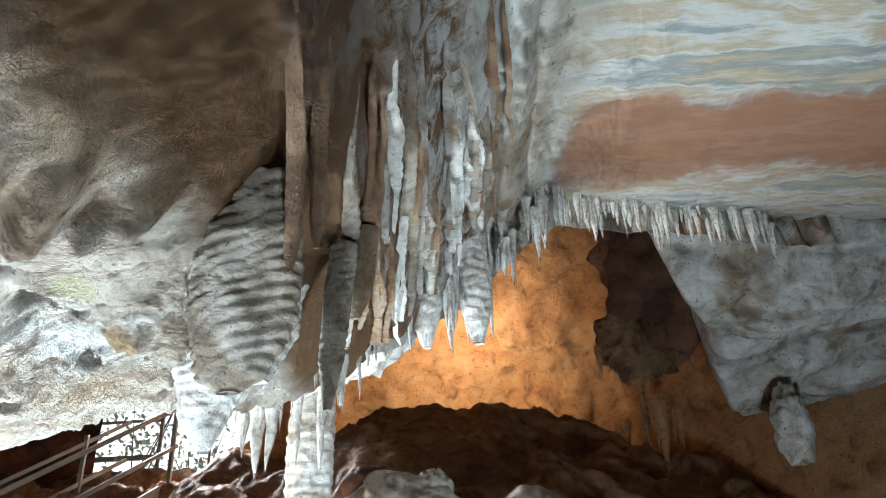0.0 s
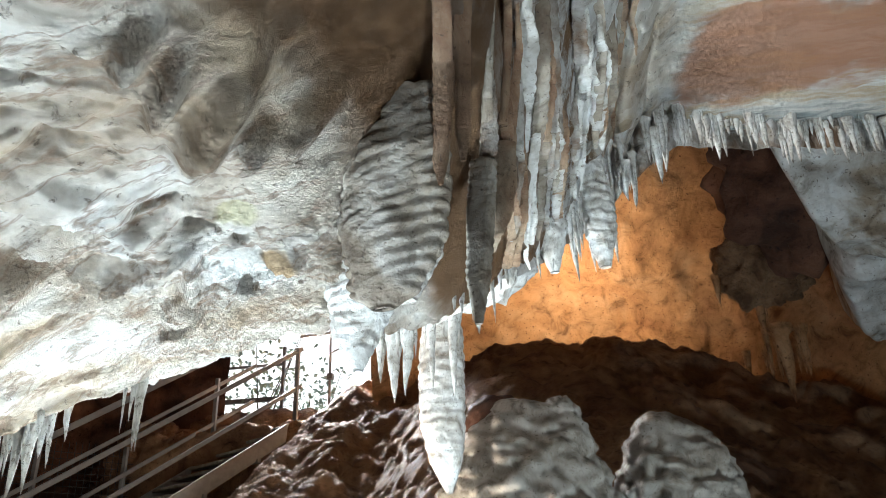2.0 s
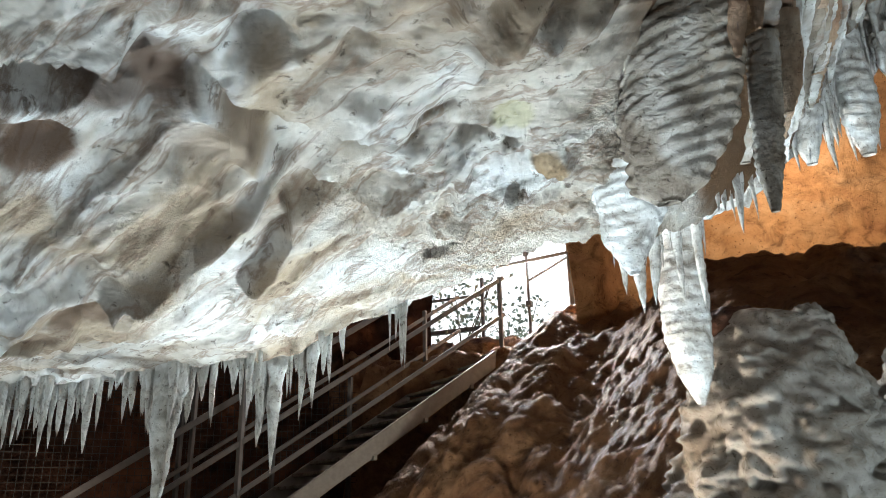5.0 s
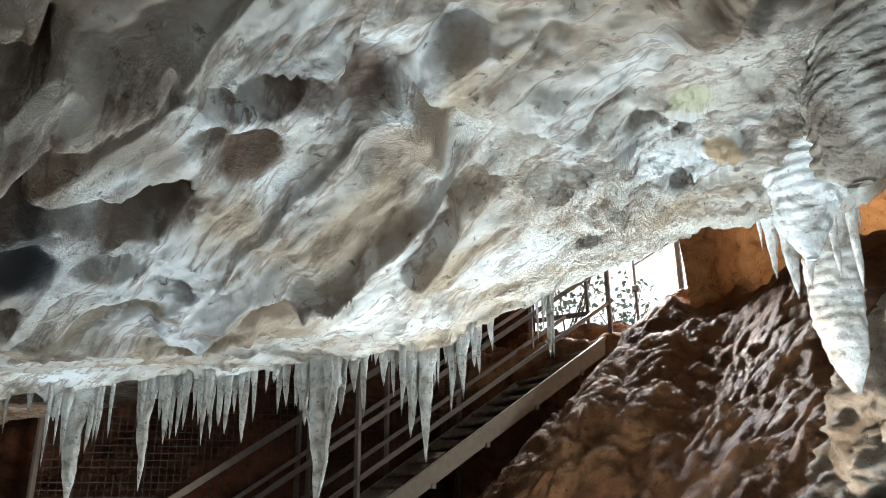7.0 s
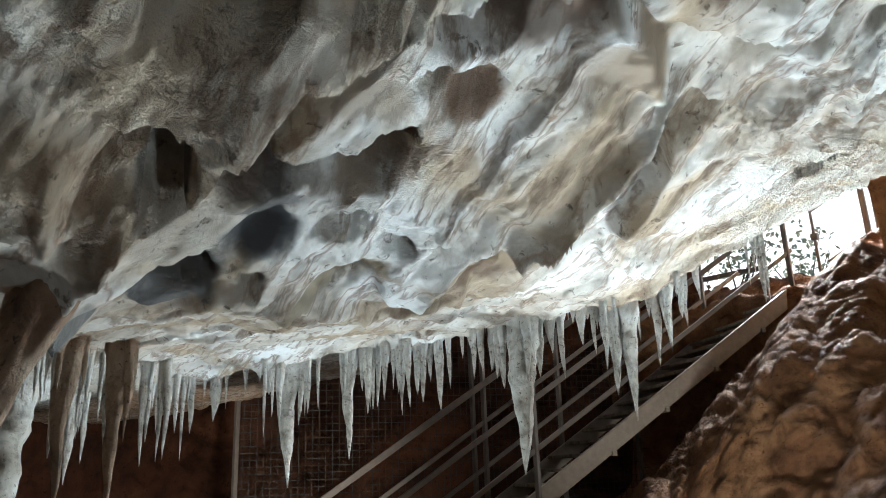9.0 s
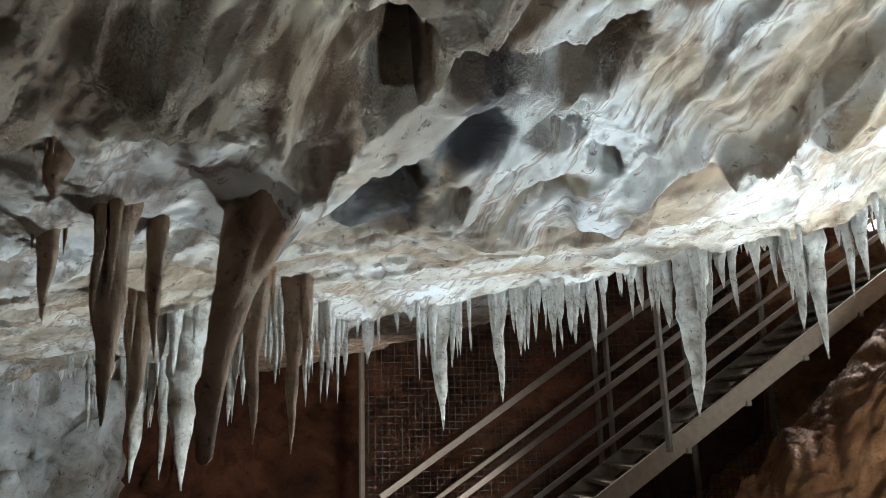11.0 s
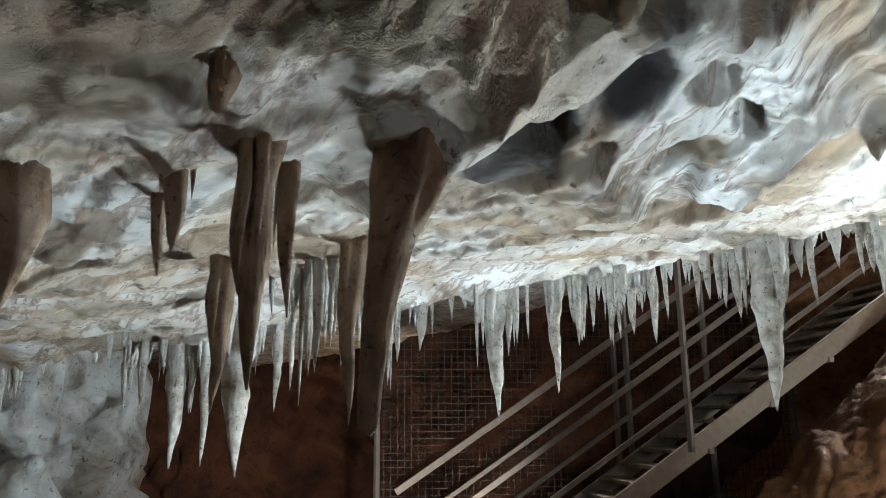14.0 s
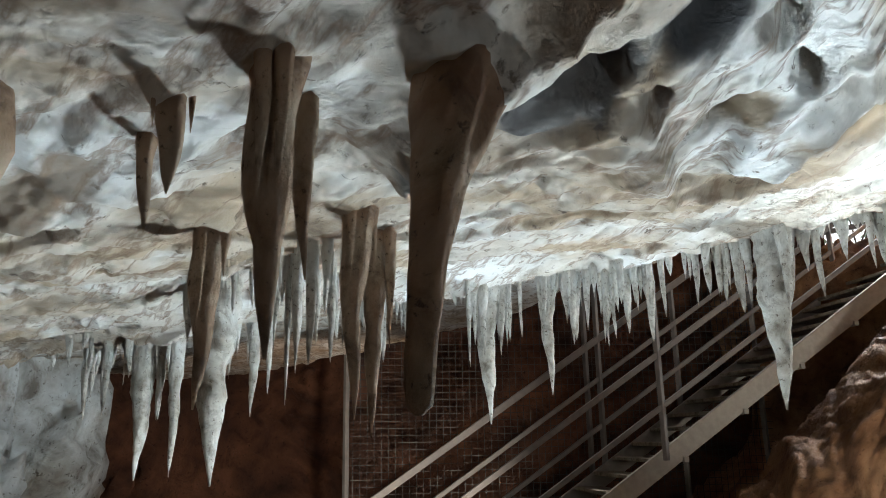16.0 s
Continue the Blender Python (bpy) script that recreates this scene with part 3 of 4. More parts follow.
def build_stairs():
    base = new("steel_stairs")
    base.location = S_LOW
    tagged(base, "grey steel staircase with metal treads rising to the entrance", "staircase")
    flat = Vector((S_DIR.x, S_DIR.y, 0)).normalized()
    for k in (0, 1.0):
        bar("stringer", -S_DIR + S_SIDE * k, S_SIDE * k, 0.05, 0.19, STEEL, base)
    top = -S_DIR
    bar("landing_edge", top - flat * 0.0 + Vector((0, 0, 0.0)), top - flat * 0.42, 0.06, 0.15, STEEL, base)
    n = 28
    for i in range(n):
        c = -S_DIR * ((i + 0.5) / n) + S_SIDE * 0.5
        board("tread", c + Vector((0, 0, 0.02)), flat, S_SIDE, (0.27, 0.94, 0.035), TREAD, base)
        if i % 3 == 1:
            board("bracket", c - Vector((0, 0, 0.16)) + flat * 0.05, (flat * 0.7 - Vector((0, 0, 0.7))).normalized(), S_SIDE, (0.34, 0.06, 0.05), STEEL, base)
            bar("cross_bar", c - S_SIDE * 0.55 - Vector((0, 0, 0.12)), c + S_SIDE * 0.42 - Vector((0, 0, 0.12)), 0.05, 0.05, STEEL, base)
    return base


stairs = build_stairs()


def build_railing(side, rails, posts, label):
    base = new("stair_railing")
    base.location = S_LOW + S_SIDE * side
    tagged(base, label, "railing")
    for h, w in rails:
        bar("rail", -S_DIR + Vector((0, 0, h)), Vector((0, 0, h)), w, w * 1.2, RAIL, base)
    for k, t in posts:
        p = -S_DIR * k
        bar("post", p, p + Vector((0, 0, t)), 0.05, 0.05, RAIL, base)
    return base


build_railing(-0.03, [(1.0, 0.045), (0.5, 0.04)], [(0.99, 1.04), (0.451, 2.2)], "grey steel stair railing with two slanting rails")
build_railing(1.05, [(1.43, 0.06), (1.0, 0.04), (0.5, 0.04)], [(0.907, 1.1), (0.416, 2.2)], "dark steel stair railing with three slanting rails")


def build_fence():
    """Wire mesh on posts along the far side of the stairs."""
    base = new("mesh_fence")
    flat = Vector((-S_DIR.x, -S_DIR.y, 0)).normalized()
    o = S_LOW + S_SIDE * 1.25 - flat * 0.2
    base.location = (o.x, o.y, -2.3)
    tagged(base, "dark wire mesh fence on thin steel posts", "fence")
    length, high, step = 4.9, 5.6, 0.075
    vs, fs = [], []

    def wire(a, c, r=0.0027):
        d = (c - a).normalized()
        s = S_SIDE * r
        t = d.cross(S_SIDE) * r
        n = len(vs)
        for p in (a, c):
            vs.extend(tuple(p + q) for q in (s + t, t - s, -s - t, s - t))
        fs.extend((n + k, n + (k + 1) % 4, n + 4 + (k + 1) % 4, n + 4 + k) for k in range(4))

    for i in range(int(length / step)):
        wire(flat * i * step, flat * i * step + Vector((0, 0, high)))
    for i in range(int(high / step)):
        wire(Vector((0, 0, i * step)), flat * length + Vector((0, 0, i * step)))
    mesh_ob("wire_mesh", vs, fs, WIRE, base, shade=False)
    for k in (0.0, 2.7, 3.8, 4.8):
        bar("post", flat * k, flat * k + Vector((0, 0, high)), 0.05, 0.05, RAIL, base)
    return base


build_fence()


def build_gate():
    """Handrail and door frame on the landing by the entrance."""
    base = new("landing_railing")
    base.location = (-4.10, 11.04, 3.62)
    tagged(base, "dark steel handrail and door frame at the cave entrance", "railing")

    def go(name, a, c, w):
        o = Vector(base.location)
        bar(name, Vector(a) - o, Vector(c) - o, w, w, RAIL, base)

    go("frame_post", (-3.47, 11.25, 3.61), (-3.49, 11.27, 6.69), 0.07)
    go("frame_post", (-3.36, 11.31, 3.61), (-3.35, 11.32, 6.69), 0.05)
    go("rod", (-4.10, 11.04, 3.62), (-4.12, 11.05, 6.01), 0.035)
    go("knob", (-4.10, 11.04, 4.56), (-4.10, 11.04, 4.65), 0.09)
    go("knob", (-4.11, 11.05, 5.38), (-4.11, 11.05, 5.46), 0.09)
    go("rail", (-4.30, 10.26, 5.02), (-3.48, 11.27, 5.42), 0.04)
    go("rail", (-4.10, 11.05, 4.98), (-3.50, 11.27, 5.35), 0.025)
    go("rail", (-4.10, 11.05, 5.46), (-3.63, 11.50, 6.17), 0.03)
    go("rail", (-3.99, 11.04, 4.22), (-3.49, 11.26, 4.54), 0.03)
    go("post", (-5.11, 11.61, 3.60), (-5.11, 11.62, 5.32), 0.05)
    go("rail", (-6.08, 11.62, 5.03), (-5.11, 11.62, 5.03), 0.04)
    go("table_top", (-6.19, 11.73, 4.49), (-5.11, 11.73, 4.49), 0.07)


build_gate()


# ---- stalactites ----
def spike_mesh(length, width, seed, lean=0.0, up=0.10, blunt=0.10):
    """A tapering, fluted, slightly knotted cone that hangs from its origin."""
    rings, around = max(10, int(length / 0.018)), 14
    vs, off = [], Vector((seed * 3.17, seed * 1.3, 0))
    for i in range(rings + 1):
        k = i / rings
        z = up - (length + up) * k
        prof = (1 - k ** 1.25) * (1 - blunt) + blunt * (1 - k ** 10) + 0.5 * max(0, 1 - k * 5) ** 2
        r = width * max(0.04, prof) * (1 + 0.30 * noise.noise(Vector((seed, 0, z * 13))) + 0.14 * noise.noise(Vector((seed, 5, z * 42))))
        cx = lean * k * length + 0.35 * width * noise.noise(Vector((k * 2.5, seed, 0)))
        cy = 0.35 * width * noise.noise(Vector((k * 2.5, seed, 7)))
        for j in range(around):
            a = 2 * math.pi * j / around
            c, s = math.cos(a), math.sin(a)
            d = 1 + 0.20 * noise.noise(Vector((c * 1.3, s * 1.3, z * 7)) + off) + 0.16 * noise.noise(Vector((c * 2.5, s * 2.5, z * 26)) + off)
            vs.append((cx + r * d * c, cy + r * d * s, z))
    faces = grid_faces(rings + 1, around, True)
    faces.append(tuple(rings * around + j for j in range(around)))
    return vs, faces


def stalactite(place, length, width, seed, lean=0.0, material=None, label="slender white tapering calcite stalactite", group="stalactites under the ceiling", name="stalactite"):
    vs, faces = spike_mesh(length, width, seed, lean, 0.10, 0.12 if width > 0.03 else 0.12 + 0.25 * ((seed * 37) % 10) / 10)
    ob = mesh_ob(name, vs, faces, material or STALACTITE)
    ob.location = place
    rnd = random.Random(seed)
    if width > 0.02:
        for k in range(rnd.choice((2, 3, 3))):
            a, l2 = rnd.uniform(0, 6.28), length * rnd.uniform(0.25, 0.62)
            vs, faces = spike_mesh(l2, width * rnd.uniform(0.3, 0.5), seed + k + 1)
            sp = mesh_ob("side_spike", vs, faces, material or STALACTITE, ob)
            sp.location = (width * 1.0 * math.cos(a), width * 1.0 * math.sin(a), 0)
    return tagged(ob, label, "stalactite", group)


# ---- rocks and drapes ----
def rock(name, centre, radii, seed, material, label, category, rough=0.22, freq=1.6, sub=5, scales=0.0, kind=""):
    bm = bmesh.new()
    bmesh.ops.create_icosphere(bm, subdivisions=sub, radius=1.0)
    off = Vector((seed * 7.3, seed * 2.1, seed))
    rx, ry, rz = radii
    big = max(radii)
    for v in bm.verts:
        p = Vector((v.co.x * rx, v.co.y * ry, v.co.z * rz))
        q = p * (freq / big) * 1.3 + off
        d = rough * fbm(q, 5) + rough * 0.5 * (noise.ridged_multi_fractal(q * 1.4, 0.9, 2.1, 4, 1.0, 2.0) - 1.0)
        if scales:
            d -= scales * noise.voronoi(p * 9 + off)[0][0] * 1.5
        v.co = p * (1 + d)
    for f in bm.faces:
        f.smooth = True
    ob = part(name, bm, material)
    ob.location = centre
    return tagged(ob, label, category, kind=kind)


def drape(path, radii, seed, material, name="stone_drape", label="ribbed hanging flowstone drape", ribs=0.10, pitch=0.035, flat=0.7, wave=0.0):
    """A swept fold with rounded horizontal ribs; path runs from its root down to its tip."""
    pts = [Vector(p) for p in path]
    o = pts[0].copy()
    seg = [0.0]
    for a, c in zip(pts, pts[1:]):
        seg.append(seg[-1] + (c - a).length)
    total = seg[-1]
    rings, around = max(24, int(total / 0.008)), 40
    vs = []
    for i in range(rings + 1):
        s = total * i / rings
        c = Vector([float(np.interp(s, seg, [p[k] for p in pts])) for k in range(3)]) - o
        r = float(np.interp(s, seg, radii))
        for j in range(around):
            a = 2 * math.pi * j / around
            ca, sa = math.cos(a), math.sin(a)
            ph = (s + wave * ca + 0.02 * noise.noise(Vector((ca * 1.5, sa * 1.5, s * 6 + seed)))) / pitch * 2 * math.pi
            d = 1 + ribs * (abs(math.sin(ph * 0.5)) ** 0.7 - 0.5) + 0.22 * noise.noise(Vector((ca * 1.2, sa * 1.2, s * 4)) + Vector((seed, 0, 0))) + 0.10 * noise.noise(Vector((ca * 3, sa * 3, s * 20 + seed)))
            vs.append(tuple(c + Vector((r * d * ca, r * d * sa * flat, 0))))
    fs = grid_faces(rings + 1, around, True)
    fs.append(tuple(rings * around + j for j in range(around)))
    ob = mesh_ob(name, vs, fs, material)
    ob.location = o
    return tagged(ob, label, "flowstone", "drapes of the curtain")


# the ribbed fan and the columns of the curtain
drape([(-0.622, 1.713, 2.761), (-0.673, 1.784, 2.631), (-0.731, 1.927, 2.510), (-0.765, 2.015, 2.388), (-0.769, 2.024, 2.344)], [0.086, 0.128, 0.133, 0.086, 0.026], 3, GREY_DRAPE, "ribbed_fan", "grey-brown fan of wavy ribbed flowstone", 0.17, 0.034, 0.7, 0.06)
drape([(-0.46, 1.25, 2.93), (-0.48, 1.39, 2.86), (-0.52, 1.62, 2.76), (-0.56, 1.76, 2.60), (-0.565, 1.78, 2.55)], [0.014, 0.018, 0.022, 0.019, 0.006], 5, DUN_STONE, ribs=0.24, pitch=0.026)
drape([(-0.42, 1.30, 3.00), (-0.44, 1.50, 2.95), (-0.48, 1.66, 2.86), (-0.51, 1.80, 2.70), (-0.515, 1.82, 2.63)], [0.013, 0.017, 0.020, 0.018, 0.006], 8, DUN_STONE, ribs=0.24, pitch=0.024)
rnd = random.Random(77)
for k in range(40):
    x0 = -0.44 + 0.44 * k / 39 + rnd.uniform(-0.02, 0.02)
    y0, ln = rnd.uniform(1.5, 2.3) + 1.0 * (x0 + 0.5), rnd.uniform(0.5, 1.3)
    r, pts, rad = rnd.uniform(0.010, 0.026), [], []
    for s in range(7):
        y = y0 + ln * s / 6
        x = -0.11 + (x0 + 0.11) * (y - 0.22) / (y0 - 0.22) + rnd.uniform(-0.014, 0.014)
        if y < lip(x) - 0.12:
            pts.append((x, y, ceiling_z(x, y) - 0.035 * (s > 0)))
            rad.append(r * (0.2, 0.7, 1.0, 0.8, 1.0, 0.8, 0.3)[s])
    if len(pts) > 3:
        drape(pts, rad, 700 + k, rnd.choice((WHITE_DRAPE, GREY_DRAPE, CURTAIN, DUN_STONE)), ribs=0.3, pitch=rnd.uniform(0.04, 0.07), label="crusted flowstone rib of the curtain slope")
drape([(-0.455, 2.15, 2.86), (-0.465, 2.16, 2.76), (-0.475, 2.17, 2.66), (-0.475, 2.18, 2.59)], [0.045, 0.050, 0.046, 0.012], 9, DUN_STONE, "stone_drape", "brown rounded hanging drape", 0.05)
drape([(-0.834, 2.114, 2.591), (-0.877, 2.204, 2.486), (-0.920, 2.277, 2.355), (-0.919, 2.294, 2.258)], [0.138, 0.120, 0.069, 0.013], 12, WHITE_DRAPE, "stone_drape", "white crumpled drape at the ceiling's edge", 0.1, 0.03)
drape([(-0.747, 2.158, 2.724), (-0.746, 2.202, 2.574), (-0.762, 2.219, 2.433)], [0.121, 0.103, 0.034], 13, WHITE_DRAPE, "stone_drape", "white crumpled drape at the ceiling's edge", 0.1, 0.03)
rock("hanging_rock", (-0.826, 3.761, 3.373), (0.448, 0.404, 0.404), 4, WHITE_DRAPE, "pale hanging rock behind the curtain", "rock", 0.2)
drape([(-0.944, 3.911, 3.360), (-0.977, 3.902, 2.897), (-0.985, 3.897, 2.621), (-0.983, 3.894, 2.393), (-0.973, 3.901, 2.210), (-0.963, 3.909, 2.074)], [0.135, 0.099, 0.107, 0.107, 0.071, 0.013], 15, WHITE_DRAPE, "great_stalactite", "great white crusted stalactite with a pointed tip", 0.06, 0.05, 1.0)
drape([(-0.50, 2.12, 2.80), (-0.52, 2.13, 2.62), (-0.535, 2.14, 2.45), (-0.541, 2.14, 2.32)], [0.036, 0.038, 0.034, 0.010], 16, GREY_DRAPE, "stone_drape", "grey-brown ribbed hanging drape", 0.22, 0.024)
for k, (x, y, z, ln, r) in enumerate([(-1.070, 3.286, 2.792, 0.407, 0.055), (-1.007, 3.246, 2.791, 0.388, 0.046), (-1.142, 3.325, 2.747, 0.265, 0.037), (-0.916, 3.338, 2.792, 0.354, 0.028), (-0.852, 3.510, 2.887, 0.444, 0.028)]):
    stalactite((x, y, z), ln, r, 300 + k, 0, WHITE_DRAPE, "stubby white stalactite by the entrance", "stubs by the entrance")
rock("hanging_rock", (-0.963, 3.180, 2.898), (0.300, 0.335, 0.176), 6, WHITE_DRAPE, "pale hanging rock behind the curtain", "rock", 0.2)

# fringe of the curtain
rnd = random.Random(11)
for k in range(110):
    x = -0.72 + 2.7 * rnd.random() ** 1.1
    ln = rnd.uniform(0.10, 0.30) * (1.3 if x < 0.0 else 0.9)
    stalactite((x, lip(x) - rnd.uniform(0.05, 0.22), curtain_bottom(x) + rnd.uniform(0.02, 0.22)), ln, rnd.uniform(0.016, 0.034), 400 + k, 0, WHITE_DRAPE, "white pointed stalactite of the curtain's fringe", "fringe of the curtain", "fringe_spike")
drape([(-0.161, 3.607, 3.674), (-0.142, 3.648, 3.397), (-0.132, 3.672, 3.213), (-0.128, 3.678, 3.048)], [0.072, 0.080, 0.071, 0.027], 21, WHITE_DRAPE, "stone_drape", "long white ribbed drape with a blunt tip", 0.12, 0.05)
drape([(-0.394, 3.335, 3.340), (-0.374, 3.407, 3.159), (-0.364, 3.431, 2.949)], [0.080, 0.080, 0.018], 22, WHITE_DRAPE, "stone_drape", "white ribbed drape of the curtain", 0.1, 0.05)

# the dun drape close by the path
drape([(-2.12, 0.68, 2.20), (-2.09, 0.54, 2.0), (-2.08, 0.50, 1.88), (-2.075, 0.47, 1.78), (-2.07, 0.45, 1.70), (-2.07, 0.44, 1.62), (-2.069, 0.438, 1.58), (-2.069, 0.438, 1.575)], [0.16, 0.075, 0.052, 0.030, 0.021, 0.017, 0.013, 0.004], 31, DUN_STONE, "great_drape", "dun brown drape tapering to a blunt tip", 0.02, 0.05, 0.8)

# hanging rocks of the side chamber
def hanging_wall_point(u, v):
    ys = [5.35, 5.40, 5.55, 5.80, 6.10, 6.40, 6.90, 7.30, 7.9, 8.6, 9.4]
    zs = [5.10, 4.60, 4.25, 3.95, 3.84, 3.98, 3.85, 3.62, 3.70, 3.95, 4.4]
    k = v * (len(ys) - 1)
    i = np.arange(len(ys))
    y, z = float(np.interp(k, i, ys)), float(np.interp(k, i, zs))
    x0 = float(np.interp(k, i, [0.9, 1.0, 1.15, 1.35, 1.6, 1.75, 1.8, 2.0, 2.3, 2.5, 2.6]))
    x = x0 + (5.5 - x0) * u ** 1.4
    z += 1.4 * (1 - float(smooth(0.0, 0.16, u))) ** 2 + 0.25 * u
    p = Vector((x, y, z))
    d = 0.16 * fbm(p * 1.1, 3) + 0.05 * noise.ridged_multi_fractal(Vector((x * 1.2, y * 3.5, z * 3.5)), 0.9, 2.1, 4, 1.0, 2.0) + 0.02 * fbm(p * 8, 3)
    return x, y - d * 0.6, z - d * 0.8


tagged(sheet("wall_right", 170, 200, hanging_wall_point, PALE_ROCK), "pale smooth hanging rock wall with a bulging underside", "cave wall", kind="structure")
rock("hanging_rock", (2.023, 7.187, 5.212), (0.850, 0.600, 0.950), 9, DARK, "dark brown hanging boulder", "rock", 0.26, 1.3)
rock("hanging_rock", (1.55, 7.7, 4.5), (0.42, 0.35, 0.42), 10, BROWN, "brown hanging rock with a pointed end", "rock", 0.34, 1.3)
rock("white_boulder", (2.524, 6.825, 3.309), (0.157, 0.147, 0.334), 11, PALE_ROCK, "white upright calcite boulder", "rock", 0.25)
for k, (x, y, z, ln, r) in enumerate([(1.6, 8.24, 4.4, 0.9, 0.05), (1.74, 8.2, 3.9, 0.7, 0.09), (1.95, 8.25, 3.9, 0.45, 0.05), (1.12, 7.75, 4.35, 0.25, 0.04)]):
    stalactite((x, y, z), ln, r, 500 + k, 0, ORANGE, "brown stalactite in the side chamber", "chamber stalactites")
rnd = random.Random(21)
for k in range(26):
    x = rnd.uniform(0.3, 2.2)
    stalactite((x, 9.55 - 0.3 * (x - 0.3) + rnd.uniform(-0.1, 0.1), 3.85 + rnd.uniform(-0.08, 0.08)), rnd.uniform(0.12, 0.4), rnd.uniform(0.015, 0.035), 600 + k, 0, ORANGE, "brown stalactite in the side chamber", "chamber stalactites")


# grey flowstone mounds below the curtain
def mound(centre, height, radius, seed, label):
    nu, nv = 150, 110
    vs = []
    for i in range(nu + 1):
        k = i / nu
        r = radius * (0.02 + 0.98 * k ** 0.36) * (1 + 0.5 * k)
        z = -height * k ** 1.15
        for j in range(nv):
            a = 2 * math.pi * j / nv
            q = Vector((math.cos(a) * r, math.sin(a) * r, z)) + Vector((seed * 5.0, 0, 0))
            d = 1 + 0.20 * fbm(q * 1.6, 3) + 0.24 * (0.5 - noise.voronoi(q * 8.5)[0][0]) + 0.15 * (0.5 - noise.voronoi(q * 17)[0][0]) + 0.03 * fbm(q * 12, 3)
            vs.append((r * d * math.cos(a), r * d * math.sin(a), z + 0.05 * fbm(q * 3, 3)))
    fs = grid_faces(nu + 1, nv, True)
    fs.append(tuple(reversed(range(nv))))
    ob = mesh_ob("flowstone_mound", vs, fs, FLOWSTONE)
    ob.location = centre
    return tagged(ob, label, "flowstone", "flowstone mounds")


mound((-0.665, 4.809, 2.677), 3.0, 0.71, 1, "grey scaly flowstone mound below the great stalactite")
mound((0.184, 5.223, 2.631), 2.9, 0.57, 2, "grey scaly flowstone mound")
rock("boulder", (-0.841, 4.897, 2.566), (0.201, 0.183, 0.183), 12, DARK, "dark smooth boulder on the flowstone", "rock", 0.08)
rock("boulder", (-0.442, 4.725, 2.562), (0.109, 0.109, 0.109), 13, FLOWSTONE, "grey boulder on the flowstone", "rock", 0.2)
rock("boulder", (-5.86, 11.16, 3.49), (0.5, 0.4, 0.6), 15, BROWN, "brown rocks behind the railing", "rock", 0.35)
rock("boulder", (-6.67, 10.60, 3.16), (0.6, 0.5, 0.8), 16, BROWN, "brown rocks behind the railing", "rock", 0.35)
rock("boulder", (-6.11, 10.02, 2.37), (0.5, 0.4, 0.6), 17, BROWN, "brown rocks behind the railing", "rock", 0.35)
rock("rock_sill", (-4.84, 11.10, 3.86), (1.25, 0.25, 0.30), 28, BROWN, "brown rock sill below the entrance", "rock", 0.2)
rock("rock_pillar", (-2.80, 11.15, 5.21), (0.30, 0.5, 1.7), 18, ORANGE, "orange rock pillar beside the entrance", "rock", 0.15)
rock("pale_rock", (-6.6, 0.8, 1.0), (0.9, 0.7, 1.25), 19, PALE_ROCK, "pale fluted rock against the wall", "rock", 0.34, 2.4)

# outside: blown-out daylight and leaves
def glow(name, colour, strength):
    m = bpy.data.materials.new(name)
    m.use_nodes = True
    n, l = m.node_tree.nodes, m.node_tree.links
    n.remove(n["Principled BSDF"])
    e = n.new("ShaderNodeEmission")
    e.inputs[0].default_value, e.inputs[1].default_value = (*colour, 1), strength
    l.new(e.outputs[0], n["Material Output"].inputs[0])
    return m


mesh_ob("backdrop", [(-12, 16, 2), (2, 16, 2), (2, 16, 12), (-12, 16, 12)], [(0, 1, 2, 3)], glow("bright_sky", (0.93, 0.97, 1.0), 1.6))
tagged(bpy.data.objects["backdrop"], "blown-out white daylight sky outside", "sky", kind="structure")


def fine_spike(x, y, length, r):
    """One of the small spikes in the clusters along the rows."""
    seed = int(abs(x * 1000 + y * 77)) % 997
    vs, faces = spike_mesh(length, r * 1.15, seed, 0.0, 0.10, 0.12 + 0.25 * ((seed * 37) % 10) / 10)
    ob = mesh_ob("calcite_spike", vs, faces, STALACTITE)
    ob.location = (x, y, ceiling_z(x, y))
    tagged(ob, "small white calcite spike in a dense cluster", "stalactite", "small spikes under the ceiling")


def scatter(rows, label="slender white tapering calcite stalactite", material=None):
    for k, (x, y, length, r) in enumerate(rows):
        top = ceiling_z(x, y)
        want = row_height(y) - length
        stalactite((x, y, top), max(0.05, top - want), r * 1.15, int(abs(x * 1000 + y * 77)) % 997, 0.03 * math.sin(k * 7), material, label)


ROW = [(-3.44, 1.88, 0.53, 0.045), (-3.38, 2.13, 0.47, 0.036), (-3.39, 2.10, 0.21, 0.013), (-3.41, 2.04, 0.04, 0.021), (-3.36, 2.22, 0.22, 0.028),
       (-3.35, 2.27, 0.28, 0.015), (-3.28, 2.40, 0.07, 0.016), (-3.25, 2.40, 0.11, 0.013), (-3.21, 2.40, 0.29, 0.020), (-3.17, 2.40, 0.21, 0.013),
       (-3.12, 2.40, 0.33, 0.024), (-3.06, 2.40, 0.25, 0.013), (-2.94, 2.40, 0.08, 0.015), (-2.87, 2.39, 0.20, 0.019), (-2.77, 2.39, 0.13, 0.016),
       (-2.59, 2.40, 0.25, 0.025), (-2.54, 2.41, 0.17, 0.028), (-2.44, 2.41, 0.03, 0.016), (-2.39, 2.42, 0.07, 0.033)]
scatter(ROW)
scatter([(-2.61, 2.31, 0.58, 0.06)], "thick white tapering calcite stalactite with a side lobe")
